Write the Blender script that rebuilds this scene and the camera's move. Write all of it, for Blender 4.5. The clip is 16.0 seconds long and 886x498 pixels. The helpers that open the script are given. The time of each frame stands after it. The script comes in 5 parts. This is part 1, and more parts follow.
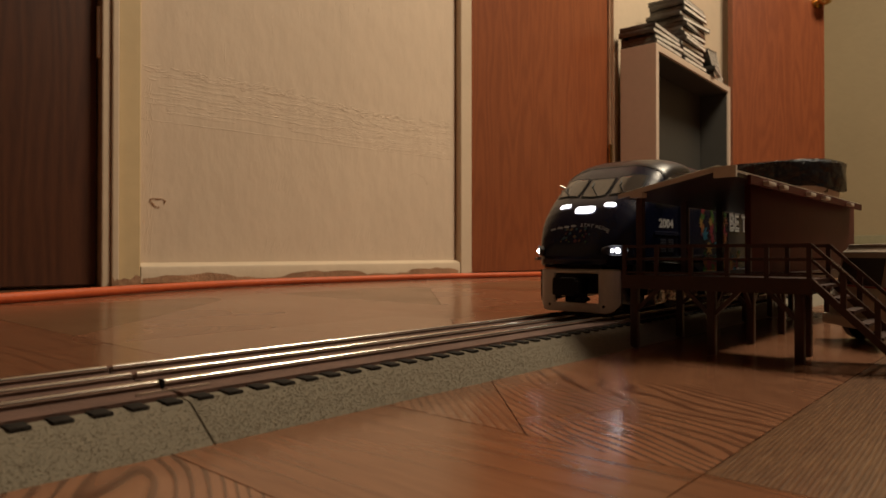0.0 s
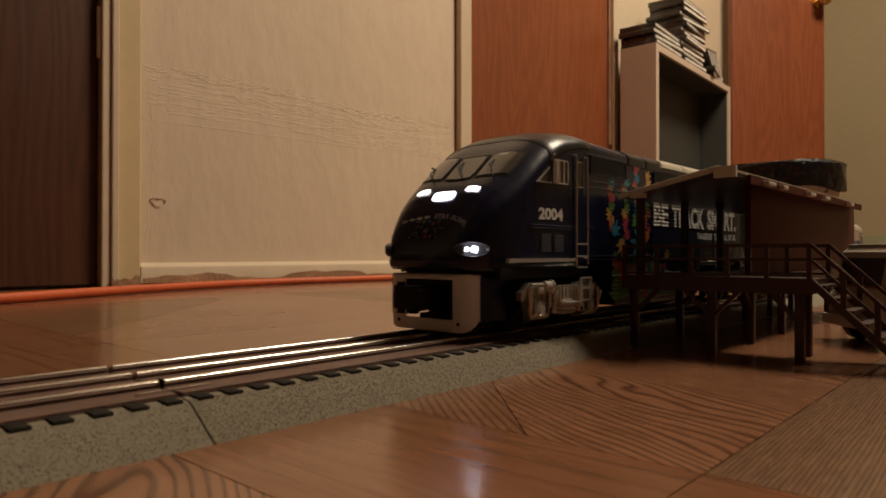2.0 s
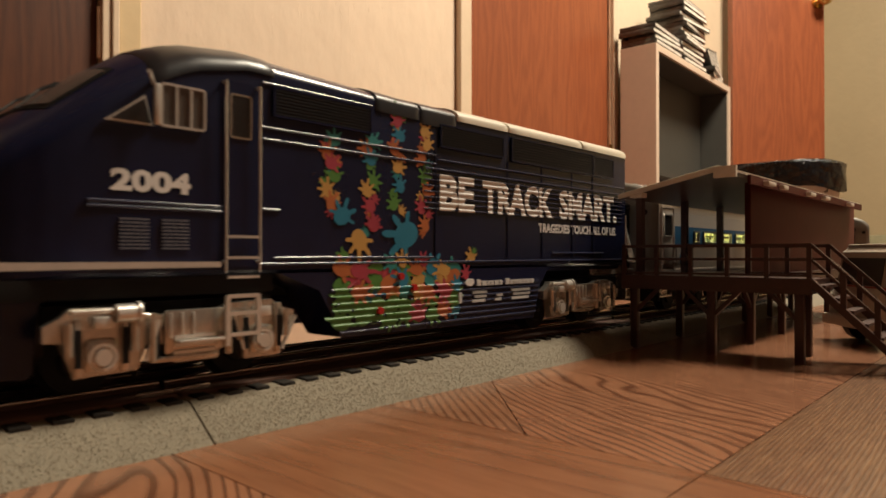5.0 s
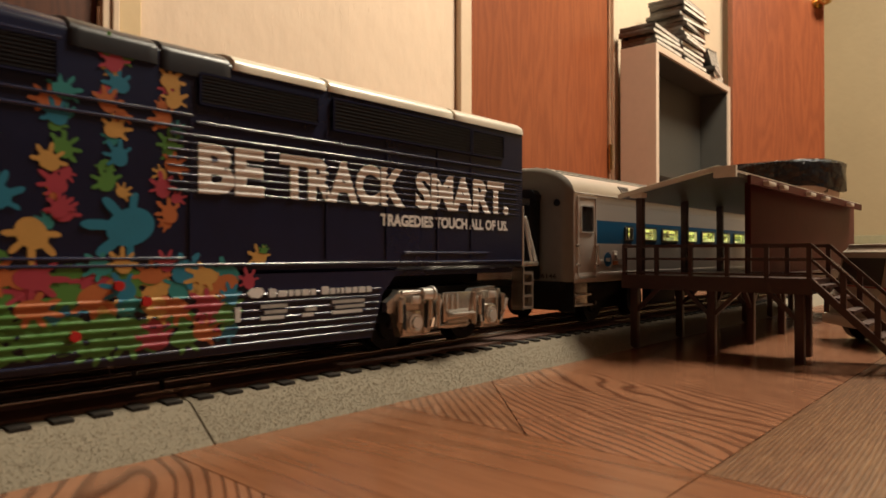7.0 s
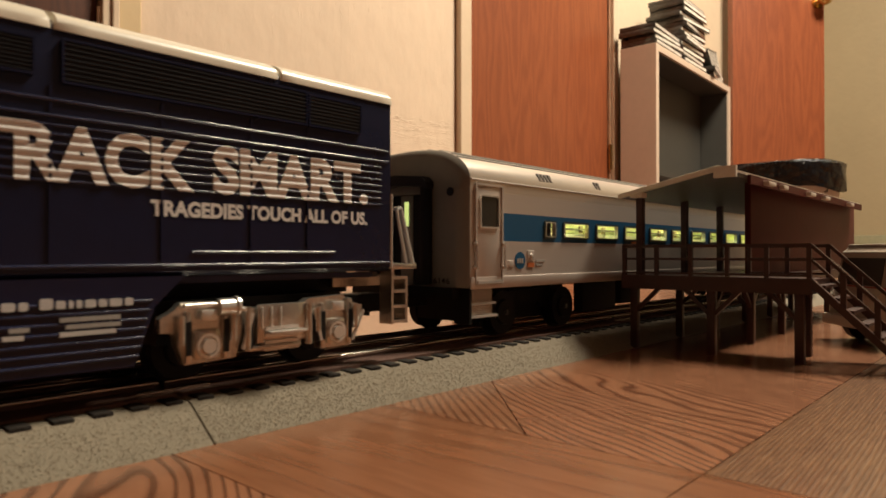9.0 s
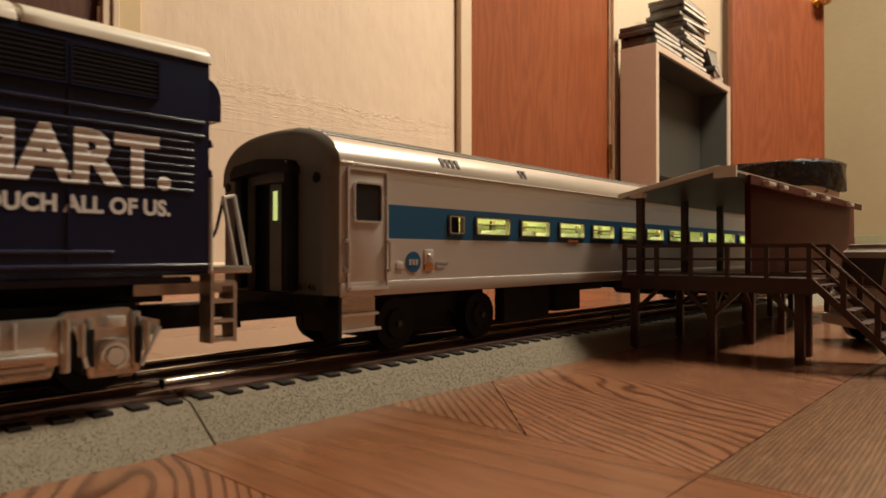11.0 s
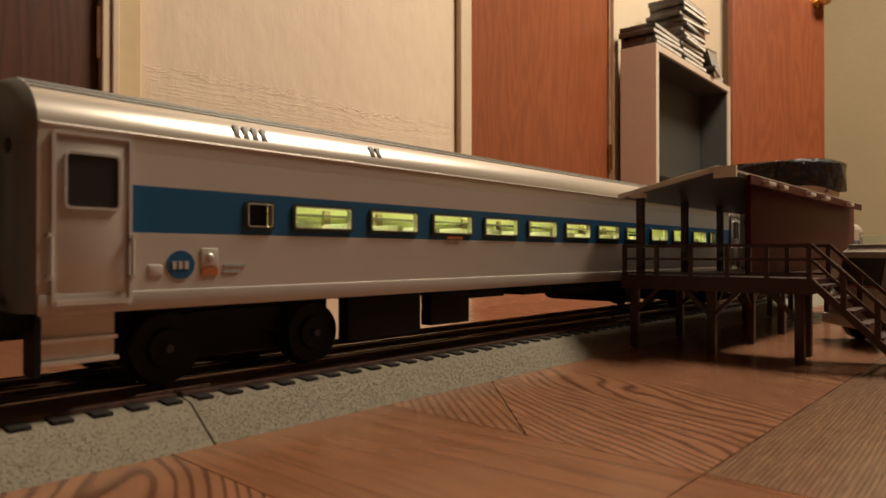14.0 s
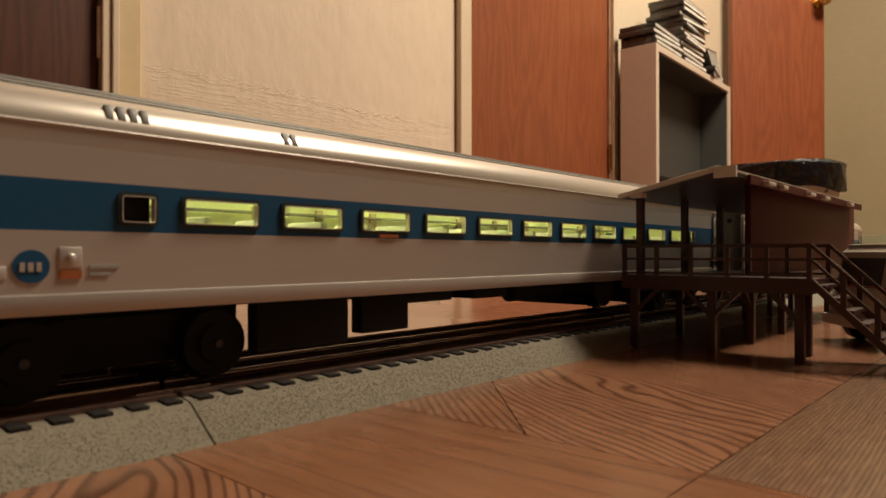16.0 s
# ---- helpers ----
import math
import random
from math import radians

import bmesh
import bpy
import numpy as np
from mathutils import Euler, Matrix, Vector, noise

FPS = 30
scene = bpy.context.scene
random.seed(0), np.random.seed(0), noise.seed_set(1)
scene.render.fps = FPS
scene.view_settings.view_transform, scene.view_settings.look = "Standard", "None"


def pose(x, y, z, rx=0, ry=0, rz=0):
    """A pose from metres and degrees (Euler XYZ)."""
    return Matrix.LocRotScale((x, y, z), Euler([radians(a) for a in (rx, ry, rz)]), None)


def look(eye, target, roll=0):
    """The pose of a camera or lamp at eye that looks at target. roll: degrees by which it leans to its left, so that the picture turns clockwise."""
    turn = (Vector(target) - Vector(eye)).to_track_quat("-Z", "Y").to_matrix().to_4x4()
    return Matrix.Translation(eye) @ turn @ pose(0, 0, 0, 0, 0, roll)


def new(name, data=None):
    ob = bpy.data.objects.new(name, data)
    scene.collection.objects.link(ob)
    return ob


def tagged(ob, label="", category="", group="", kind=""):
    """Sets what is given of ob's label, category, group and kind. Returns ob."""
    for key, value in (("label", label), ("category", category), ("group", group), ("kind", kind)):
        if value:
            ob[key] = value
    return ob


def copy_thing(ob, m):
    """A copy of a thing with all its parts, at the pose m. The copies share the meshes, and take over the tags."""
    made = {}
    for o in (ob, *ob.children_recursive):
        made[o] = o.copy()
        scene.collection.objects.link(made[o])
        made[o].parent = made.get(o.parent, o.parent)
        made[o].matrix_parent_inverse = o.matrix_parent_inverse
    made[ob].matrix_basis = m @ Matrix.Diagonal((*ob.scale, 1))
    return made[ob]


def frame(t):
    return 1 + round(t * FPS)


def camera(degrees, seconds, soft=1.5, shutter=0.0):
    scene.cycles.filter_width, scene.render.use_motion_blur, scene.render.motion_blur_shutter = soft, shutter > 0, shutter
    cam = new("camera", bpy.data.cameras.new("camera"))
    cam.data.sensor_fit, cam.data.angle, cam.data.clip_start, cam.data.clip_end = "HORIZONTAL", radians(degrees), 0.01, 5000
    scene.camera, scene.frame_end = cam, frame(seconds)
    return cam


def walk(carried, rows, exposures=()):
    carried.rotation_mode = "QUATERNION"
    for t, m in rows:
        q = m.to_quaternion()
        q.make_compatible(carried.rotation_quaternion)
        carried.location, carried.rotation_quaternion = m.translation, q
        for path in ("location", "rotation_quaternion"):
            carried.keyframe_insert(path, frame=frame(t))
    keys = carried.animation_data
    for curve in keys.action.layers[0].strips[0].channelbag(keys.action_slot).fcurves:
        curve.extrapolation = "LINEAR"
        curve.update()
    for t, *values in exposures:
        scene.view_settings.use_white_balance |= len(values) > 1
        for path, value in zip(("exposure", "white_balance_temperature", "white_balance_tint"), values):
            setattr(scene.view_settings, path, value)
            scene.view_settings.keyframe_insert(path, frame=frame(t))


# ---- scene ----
cam = camera(67.2, 16.0, soft=1.6, shutter=0.5)
EYE, AIM = (0.0, 0.0, 0.046), (0.7436, 0.6686, 0.0536)
walk(cam, [(0.0, look(EYE, AIM)), (16.0, look(EYE, AIM))],
     exposures=[(0.0, -0.58, 7000, 12), (1.5, -0.56, 7000, 12), (2.5, -0.52, 7000, 12), (3.0, -0.36, 6850, 12), (3.5, -0.02, 6650, 11), (4.0, 0.38, 6500, 10), (4.2, 0.44, 6500, 10),
                (7.0, 0.52, 6500, 10), (9.0, 0.50, 6500, 10), (12.0, 0.25, 6500, 10), (16.0, 0.13, 6500, 10)])
cam.data.dof.use_dof = True
cam.data.dof.focus_distance = 0.36
cam.data.dof.aperture_fstop = 30.0

# ---- light: one warm ceiling lamp of a closed room ----
world = bpy.data.worlds.new("room_dark")
world.use_nodes = True
world.node_tree.nodes["Background"].inputs[0].default_value = (1.0, 0.75, 0.5, 1)
world.node_tree.nodes["Background"].inputs[1].default_value = 0.02
scene.world = world


def area_lamp(name, eye, target, size, watts, colour):
    data = bpy.data.lights.new(name, "AREA")
    data.shape, data.size, data.energy, data.color = "DISK", size, watts, colour
    ob = new(name, data)
    ob.matrix_world = look(eye, target)
    return ob


area_lamp("ceiling_lamp_light", (1.62, -0.30, 2.24), (1.52, -0.15, 0.0), 0.80, 90, (1.0, 0.88, 0.68))


# ---- materials ----
def material(name, colour, rough=0.5, metal=0.0, var=0.12, scale=60, bump=0.0, bscale=400, stretch=(1, 1, 1), coat=0.0, dark=None, emit=None, strength=0.0, per_object=0.0, spec=0.5):
    """Principled surface with colour variation at two scales and fine relief, in object space."""
    m = bpy.data.materials.new(name)
    m.use_nodes = True
    n, l = m.node_tree.nodes, m.node_tree.links
    b = n["Principled BSDF"]
    b.inputs["Roughness"].default_value, b.inputs["Metallic"].default_value = rough, metal
    b.inputs["Coat Weight"].default_value = coat
    b.inputs["Specular IOR Level"].default_value = spec
    b.inputs["Coat Roughness"].default_value = 0.12
    tc, mp = n.new("ShaderNodeTexCoord"), n.new("ShaderNodeMapping")
    mp.inputs["Scale"].default_value = stretch
    l.new(tc.outputs["Object"], mp.inputs[0])
    a, c = n.new("ShaderNodeTexNoise"), n.new("ShaderNodeTexNoise")
    a.inputs["Scale"].default_value, a.inputs["Detail"].default_value = scale, 4
    c.inputs["Scale"].default_value, c.inputs["Detail"].default_value = scale * 9, 3
    l.new(mp.outputs[0], a.inputs["Vector"]), l.new(mp.outputs[0], c.inputs["Vector"])
    mix = n.new("ShaderNodeMath")
    mix.operation = "MULTIPLY_ADD"
    l.new(c.outputs[0], mix.inputs[0])
    mix.inputs[1].default_value = 0.5
    l.new(a.outputs[0], mix.inputs[2])
    ramp = n.new("ShaderNodeValToRGB")
    lo = dark or tuple(x * (1 - var) for x in colour)
    hi = tuple(min(1, x * (1 + var * 0.6)) for x in colour)
    ramp.color_ramp.elements[0].position, ramp.color_ramp.elements[0].color = 0.5, (*lo, 1)
    ramp.color_ramp.elements[1].position, ramp.color_ramp.elements[1].color = 1.0, (*hi, 1)
    l.new(mix.outputs[0], ramp.inputs[0])
    out = ramp.outputs[0]
    if per_object:
        oi, hs = n.new("ShaderNodeObjectInfo"), n.new("ShaderNodeHueSaturation")
        mr = n.new("ShaderNodeMapRange")
        mr.inputs[3].default_value, mr.inputs[4].default_value = 1 - per_object, 1 + per_object
        l.new(oi.outputs["Random"], mr.inputs[0]), l.new(mr.outputs[0], hs.inputs["Value"]), l.new(out, hs.inputs["Color"])
        out = hs.outputs[0]
    l.new(out, b.inputs["Base Color"])
    if bump:
        d = n.new("ShaderNodeTexNoise")
        d.inputs["Scale"].default_value, d.inputs["Detail"].default_value = bscale, 5
        l.new(mp.outputs[0], d.inputs["Vector"])
        bp = n.new("ShaderNodeBump")
        bp.inputs["Strength"].default_value, bp.inputs["Distance"].default_value = bump, 1.0 / bscale
        l.new(d.outputs[0], bp.inputs["Height"]), l.new(bp.outputs[0], b.inputs["Normal"])
    if emit:
        b.inputs["Emission Color"].default_value = (*emit, 1)
        b.inputs["Emission Strength"].default_value = strength
    return m


def wood(name, light, dark, rough, ring=9.0, bump=0.15, coat=0.0, uv=False, fine=90.0, per_object=0.0, stretch=(1.0, 10.0, 1.0), lines=0.5, rings=70.0, sharp=1.0, across=0.0, pores=0.55):
    """Wood with cathedral figure and fine pores; the grain runs along x of the mapping."""
    m = bpy.data.materials.new(name)
    m.use_nodes = True
    n, l = m.node_tree.nodes, m.node_tree.links
    b = n["Principled BSDF"]
    b.inputs["Coat Weight"].default_value, b.inputs["Coat Roughness"].default_value = coat, 0.15
    tc, mp = n.new("ShaderNodeTexCoord"), n.new("ShaderNodeMapping")
    mp.inputs["Scale"].default_value = stretch
    oi = n.new("ShaderNodeObjectInfo")
    sh = n.new("ShaderNodeVectorMath")
    sh.operation = "SCALE"
    sh.inputs[0].default_value = (7.3, 3.1, 5.7)
    l.new(oi.outputs["Random"], sh.inputs["Scale"])
    l.new(sh.outputs[0], mp.inputs["Location"])
    l.new(tc.outputs["UV" if uv else "Object"], mp.inputs[0])
    big, fin, blotch = (n.new("ShaderNodeTexNoise") for _ in range(3))
    big.inputs["Scale"].default_value, big.inputs["Detail"].default_value, big.inputs["Roughness"].default_value = ring, 2, 0.4
    fin.inputs["Scale"].default_value, fin.inputs["Detail"].default_value = fine, 5
    blotch.inputs["Scale"].default_value, blotch.inputs["Detail"].default_value = ring * 0.7, 3
    for t in (big, fin):
        l.new(mp.outputs[0], t.inputs["Vector"])
    l.new(tc.outputs["Object"], blotch.inputs["Vector"])
    mul, wave = n.new("ShaderNodeMath"), n.new("ShaderNodeMath")
    mul.operation, mul.inputs[1].default_value = "MULTIPLY", rings
    wave.operation = "SINE"
    l.new(big.outputs[0], mul.inputs[0])
    if across:      # evenly spaced growth lines, bent by the broad figure
        sep, ph = n.new("ShaderNodeSeparateXYZ"), n.new("ShaderNodeMath")
        ph.operation, ph.inputs[1].default_value = "MULTIPLY_ADD", across
        l.new(tc.outputs["UV"], sep.inputs[0]), l.new(sep.outputs[1], ph.inputs[0]), l.new(mul.outputs[0], ph.inputs[2])
        l.new(ph.outputs[0], wave.inputs[0])
    else:
        l.new(mul.outputs[0], wave.inputs[0])
    mr = n.new("ShaderNodeMapRange")
    mr.inputs[1].default_value, mr.inputs[2].default_value, mr.inputs[3].default_value, mr.inputs[4].default_value = -1, 1, 0.0, 1.0
    l.new(wave.outputs[0], mr.inputs[0])
    pw, am = n.new("ShaderNodeMath"), n.new("ShaderNodeMath")
    pw.operation, pw.inputs[1].default_value = "POWER", sharp
    am.operation, am.inputs[1].default_value = "MULTIPLY", lines
    l.new(mr.outputs[0], pw.inputs[0]), l.new(pw.outputs[0], am.inputs[0])
    mr = am
    ad = n.new("ShaderNodeMath")
    ad.operation, ad.inputs[1].default_value = "MULTIPLY_ADD", pores
    l.new(fin.outputs[0], ad.inputs[0]), l.new(mr.outputs[0], ad.inputs[2])
    ad2 = n.new("ShaderNodeMath")
    ad2.operation, ad2.inputs[1].default_value = "MULTIPLY_ADD", 0.45
    l.new(blotch.outputs[0], ad2.inputs[0]), l.new(ad.outputs[0], ad2.inputs[2])
    ramp = n.new("ShaderNodeValToRGB")
    ramp.color_ramp.elements[0].position, ramp.color_ramp.elements[0].color = 0.25, (*light, 1)
    ramp.color_ramp.elements[1].position, ramp.color_ramp.elements[1].color = 1.0, (*dark, 1)
    l.new(ad2.outputs[0], ramp.inputs[0])
    out = ramp.outputs[0]
    if per_object:
        hs, pr = n.new("ShaderNodeHueSaturation"), n.new("ShaderNodeMapRange")
        pr.inputs[3].default_value, pr.inputs[4].default_value = 1 - per_object, 1 + per_object
        l.new(oi.outputs["Random"], pr.inputs[0]), l.new(pr.outputs[0], hs.inputs["Value"]), l.new(out, hs.inputs["Color"])
        out = hs.outputs[0]
    l.new(out, b.inputs["Base Color"])
    rr = n.new("ShaderNodeMapRange")
    rr.inputs[3].default_value, rr.inputs[4].default_value = rough * 0.8, rough * 1.25
    l.new(blotch.outputs[0], rr.inputs[0]), l.new(rr.outputs[0], b.inputs["Roughness"])
    bp = n.new("ShaderNodeBump")
    bp.inputs["Strength"].default_value, bp.inputs["Distance"].default_value = bump, 0.0006
    l.new(ad.outputs[0], bp.inputs["Height"]), l.new(bp.outputs[0], b.inputs["Normal"])
    return m


FLOOR = wood("oak_vinyl", (0.375, 0.168, 0.088), (0.115, 0.043, 0.021), 0.26, ring=9.0, bump=0.3, coat=0.42, uv=True, fine=60, per_object=0.05, stretch=(1.0, 2.6, 1.0), lines=0.50, rings=88.0, sharp=4.0, across=1500.0, pores=0.6)
FLOORSTRIP = wood("oak_vinyl_strip", (0.300, 0.128, 0.062), (0.120, 0.044, 0.020), 0.26, ring=4.0, bump=0.2, coat=0.36, uv=True, fine=34, per_object=0.05, stretch=(1.0, 9.0, 1.0), lines=0.20, rings=30.0, sharp=6.0, across=420.0, pores=0.75)
FLOORFLECK = wood("oak_vinyl_fleck", (0.310, 0.160, 0.074), (0.110, 0.046, 0.020), 0.34, ring=16.0, bump=0.4, coat=0.4, uv=True, fine=120, per_object=0.05, stretch=(1.0, 6.0, 1.0), lines=0.24, rings=14.0, sharp=1.5, across=5600.0, pores=0.9)
FLOORLINE = wood("oak_vinyl_rift", (0.345, 0.156, 0.080), (0.110, 0.042, 0.020), 0.26, ring=6.0, bump=0.3, coat=0.5, uv=True, fine=60, per_object=0.05, stretch=(1.0, 3.0, 1.0), lines=0.42, rings=10.0, sharp=3.0, across=2300.0, pores=0.6)
JOINT = material("floor_joint", (0.13, 0.060, 0.03), 0.7)
DOORWOOD = wood("red_lauan", (0.30, 0.085, 0.030), (0.17, 0.042, 0.016), 0.42, ring=1.6, bump=0.2, coat=0.15, fine=35, stretch=(9.0, 9.0, 1.0), lines=0.25)
DARKDOOR = wood("dark_walnut", (0.11, 0.036, 0.015), (0.05, 0.015, 0.007), 0.45, ring=1.6, bump=0.2, fine=35, stretch=(9.0, 9.0, 1.0), lines=0.3)
CREAM = material("cream_paint", (0.68, 0.545, 0.400), 0.45, var=0.08, scale=3, bump=0.06, bscale=60, coat=0.1)
PANEL = material("panel_paint", (0.71, 0.565, 0.430), 0.58, var=0.06, scale=4, bump=0.06, bscale=22, stretch=(1, 1, 0.5), spec=0.3)
YELLOW = material("yellowed_paint", (0.68, 0.52, 0.30), 0.5, var=0.12, scale=4, bump=0.03, bscale=60)
BARE = material("scuffed_wood", (0.42, 0.23, 0.13), 0.7, var=0.35, scale=20, bump=0.4, bscale=200)
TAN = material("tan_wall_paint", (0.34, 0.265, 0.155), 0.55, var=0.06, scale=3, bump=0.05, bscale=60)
CEILING = material("ceiling_white", (0.55, 0.51, 0.45), 0.9, var=0.05, scale=3)
SHELF = material("shelf_laminate", (0.60, 0.47, 0.37), 0.45, var=0.06, scale=8)
# Dark tone standing in for shade inside the shelf; also the van's panes.
SHELFIN = material("shelf_shade_and_pane", (0.045, 0.042, 0.036), 0.6, var=0.12, scale=8)
BRASS = material("brass", (0.62, 0.42, 0.16), 0.25, 1.0, var=0.2)
ORANGE = material("orange_cable", (0.62, 0.11, 0.03), 0.45, var=0.2, scale=30, bump=0.2, bscale=300)
BALLAST = material("ballast_grey", (0.200, 0.168, 0.120), 0.9, var=0.12, scale=400, bump=0.3, bscale=1500)
STONES = material("ballast_granules", (0.245, 0.205, 0.148), 0.85, spec=0.3, var=0.15, scale=500)
TIE = material("tie_black", (0.020, 0.016, 0.013), 0.8, spec=0.2, var=0.3, scale=200, bump=0.5, bscale=900, stretch=(0.3, 0.3, 1))
BED = material("roadbed_brown", (0.15, 0.080, 0.060), 0.65, var=0.3, scale=120, bump=0.3, bscale=700)
RAIL = material("rail_steel", (0.78, 0.73, 0.66), 0.18, 0.95, var=0.15, scale=90, stretch=(0.2, 1, 1))
RAILWEB = material("rail_web", (0.16, 0.10, 0.08), 0.5, 0.4, var=0.3, scale=120)
NAVY = material("navy_paint", (0.0065, 0.0098, 0.034), 0.27, var=0.2, scale=25, coat=0.06, spec=0.42)
ROOFDARK = material("roof_black", (0.013, 0.013, 0.017), 0.34, var=0.25, scale=40, coat=0.0)
# Lighter than the body navy, so the ribs' glints are partly painted in.
RIB = material("navy_rib_glint", (0.010, 0.016, 0.055), 0.24, 0.0, var=0.2, scale=60, coat=0.25, spec=0.6)
ROOFWHITE = material("roof_white", (0.74, 0.68, 0.56), 0.35, var=0.06, scale=40, coat=0.2)
VENT = material("vent_slot", (0.11, 0.085, 0.07), 0.5, var=0.2, scale=80)
LOUVRE = material("louvre_dark", (0.010, 0.010, 0.014), 0.5, spec=0.3, var=0.3, scale=80)
WHITE = material("white_print", (0.72, 0.70, 0.68), 0.45, var=0.05, scale=80)
DULL = material("dull_print", (0.36, 0.35, 0.33), 0.5, var=0.2, scale=200)
SILVER = material("silver_paint", (0.66, 0.62, 0.56), 0.24, 0.88, var=0.2, scale=160, bump=0.1, bscale=900)
BEZEL = material("lamp_bezel", (0.06, 0.06, 0.065), 0.35, 0.2, var=0.1, scale=90)
SLAT = material("louvre_slat", (0.13, 0.14, 0.18), 0.3, var=0.2, scale=120)
PILOT = material("pale_metal", (0.82, 0.79, 0.72), 0.35, 0.05, var=0.08, scale=90)
STEEL = material("bright_steel", (0.76, 0.73, 0.68), 0.22, 0.6, var=0.1, scale=90)
BLACK = material("black_plastic", (0.008, 0.0075, 0.0075), 0.55, spec=0.2, var=0.3, scale=120)
GLASS = material("tinted_pane", (0.09, 0.08, 0.072), 0.10, var=0.2, scale=60, coat=0.5)
DARKGLASS = material("dark_pane", (0.02, 0.02, 0.02), 0.10, var=0.2, scale=60, coat=0.5)
HEAD = material("headlight_glow", (0.9, 0.9, 0.95), 0.2, emit=(0.82, 0.86, 1.0), strength=32)
CENTRE = material("centre_light_glow", (0.9, 0.9, 0.95), 0.2, emit=(0.85, 0.88, 1.0), strength=6)
BOARD = material("number_board_glow", (0.9, 0.9, 0.9), 0.3, emit=(0.92, 0.93, 1.0), strength=5)
RED = material("red_lens", (0.45, 0.02, 0.02), 0.25)
COACH = material("coach_silver", (0.60, 0.54, 0.49), 0.40, 0.50, var=0.05, scale=20, stretch=(0.2, 1, 3))
COACHROOF = material("coach_roof", (0.70, 0.63, 0.55), 0.28, 0.55, var=0.05, scale=20)
COACHEND = material("coach_end_grey", (0.20, 0.185, 0.16), 0.45, 0.2, var=0.1, scale=30)
BLUE = material("blue_band", (0.007, 0.078, 0.175), 0.38, var=0.08, scale=30)
RIM = material("window_rim", (0.03, 0.045, 0.045), 0.3, var=0.2)
SEAT = material("seat_tan", (0.55, 0.42, 0.30), 0.6)
INNER = material("coach_interior", (0.82, 0.84, 0.58), 0.6, var=0.1, scale=60)
GLOWDIM = material("end_door_glow", (0.6, 0.6, 0.3), 0.4, emit=(0.85, 1.0, 0.30), strength=0.5)
# Dark tone for unseen walls, chosen to lessen fill light on the train.
ROOMDARK = wood("unseen_wall_dark", (0.12, 0.06, 0.035), (0.06, 0.028, 0.016), 0.6, ring=1.2, fine=30, stretch=(8, 8, 1), lines=0.2)
GLOW = material("coach_lamp", (0.9, 0.9, 0.5), 0.4, emit=(0.97, 1.0, 0.46), strength=8.5)
BROWN = material("station_brown", (0.056, 0.021, 0.014), 0.42, var=0.2, scale=80, bump=0.1, bscale=700)
BRICKRED = material("station_red", (0.092, 0.018, 0.011), 0.55, spec=0.15, var=0.15, scale=60, bump=0.15, bscale=900)
CANOPY = material("canopy_grey", (0.72, 0.66, 0.57), 0.5, var=0.1, scale=80)
BAG = material("black_bag", (0.006, 0.006, 0.007), 0.25, spec=0.35, var=0.3, scale=20, bump=0.6, bscale=40, coat=0.0)
BIN = material("grey_bin", (0.50, 0.46, 0.40), 0.5)
VAN = material("van_white", (0.46, 0.41, 0.34), 0.4, var=0.06, scale=80)
VANRED = material("van_red", (0.42, 0.03, 0.02), 0.4)
VANBLUE = material("van_blue", (0.02, 0.04, 0.18), 0.4)
GREENISH = material("skirting_green", (0.27, 0.25, 0.15), 0.6)
CASE = material("case_clear_black", (0.05, 0.045, 0.04), 0.15, var=0.4, scale=60, coat=0.5, per_object=0.3)
SPINE = material("case_spine", (0.78, 0.73, 0.66), 0.3, var=0.3, scale=80, per_object=0.3)
SKIN = {"blue": (0.012, 0.165, 0.27), "tan": (0.50, 0.28, 0.075), "red": (0.34, 0.035, 0.06), "orange": (0.42, 0.12, 0.035), "green": (0.07, 0.20, 0.035), "teal": (0.02, 0.20, 0.20)}
MARK = material("mark_print", (0.55, 0.54, 0.53), 0.5, var=0.1, scale=200)
PAINT = {k: material("print_" + k, v, 0.45, var=0.1, scale=150) for k, v in SKIN.items()}


# ---- mesh helpers ----
def part(name, bm, mat, parent=None, label="", smooth=True):
    me = bpy.data.meshes.new(name)
    bmesh.ops.recalc_face_normals(bm, faces=bm.faces)
    if smooth:
        for fc in bm.faces:
            fc.smooth = True
    bm.to_mesh(me)
    bm.free()
    for mm in (mat if isinstance(mat, (list, tuple)) else [mat]):
        me.materials.append(mm)
    ob = new(name, me)
    if smooth:
        me.set_sharp_from_angle(angle=radians(38))
    if parent:
        ob.parent = parent
    return tagged(ob, label) if label else ob


def empty(name, m, label, category, group="", kind=""):
    ob = new(name)
    ob.matrix_basis = m
    return tagged(ob, label, category, group, kind)


def add_box(bm, x0, x1, y0, y1, z0, z1, bevel=0.0):
    v = bmesh.ops.create_cube(bm, size=1.0)["verts"]
    for a in v:
        a.co = Vector(((x0 + x1) / 2 + a.co.x * (x1 - x0), (y0 + y1) / 2 + a.co.y * (y1 - y0), (z0 + z1) / 2 + a.co.z * (z1 - z0)))
    if bevel:
        es = list({e for a in v for e in a.link_edges})
        bmesh.ops.bevel(bm, geom=es, offset=bevel, segments=2, affect="EDGES", profile=0.5)
    return bm


def box(x0, x1, y0, y1, z0, z1, bevel=0.0):
    return add_box(bmesh.new(), x0, x1, y0, y1, z0, z1, bevel)


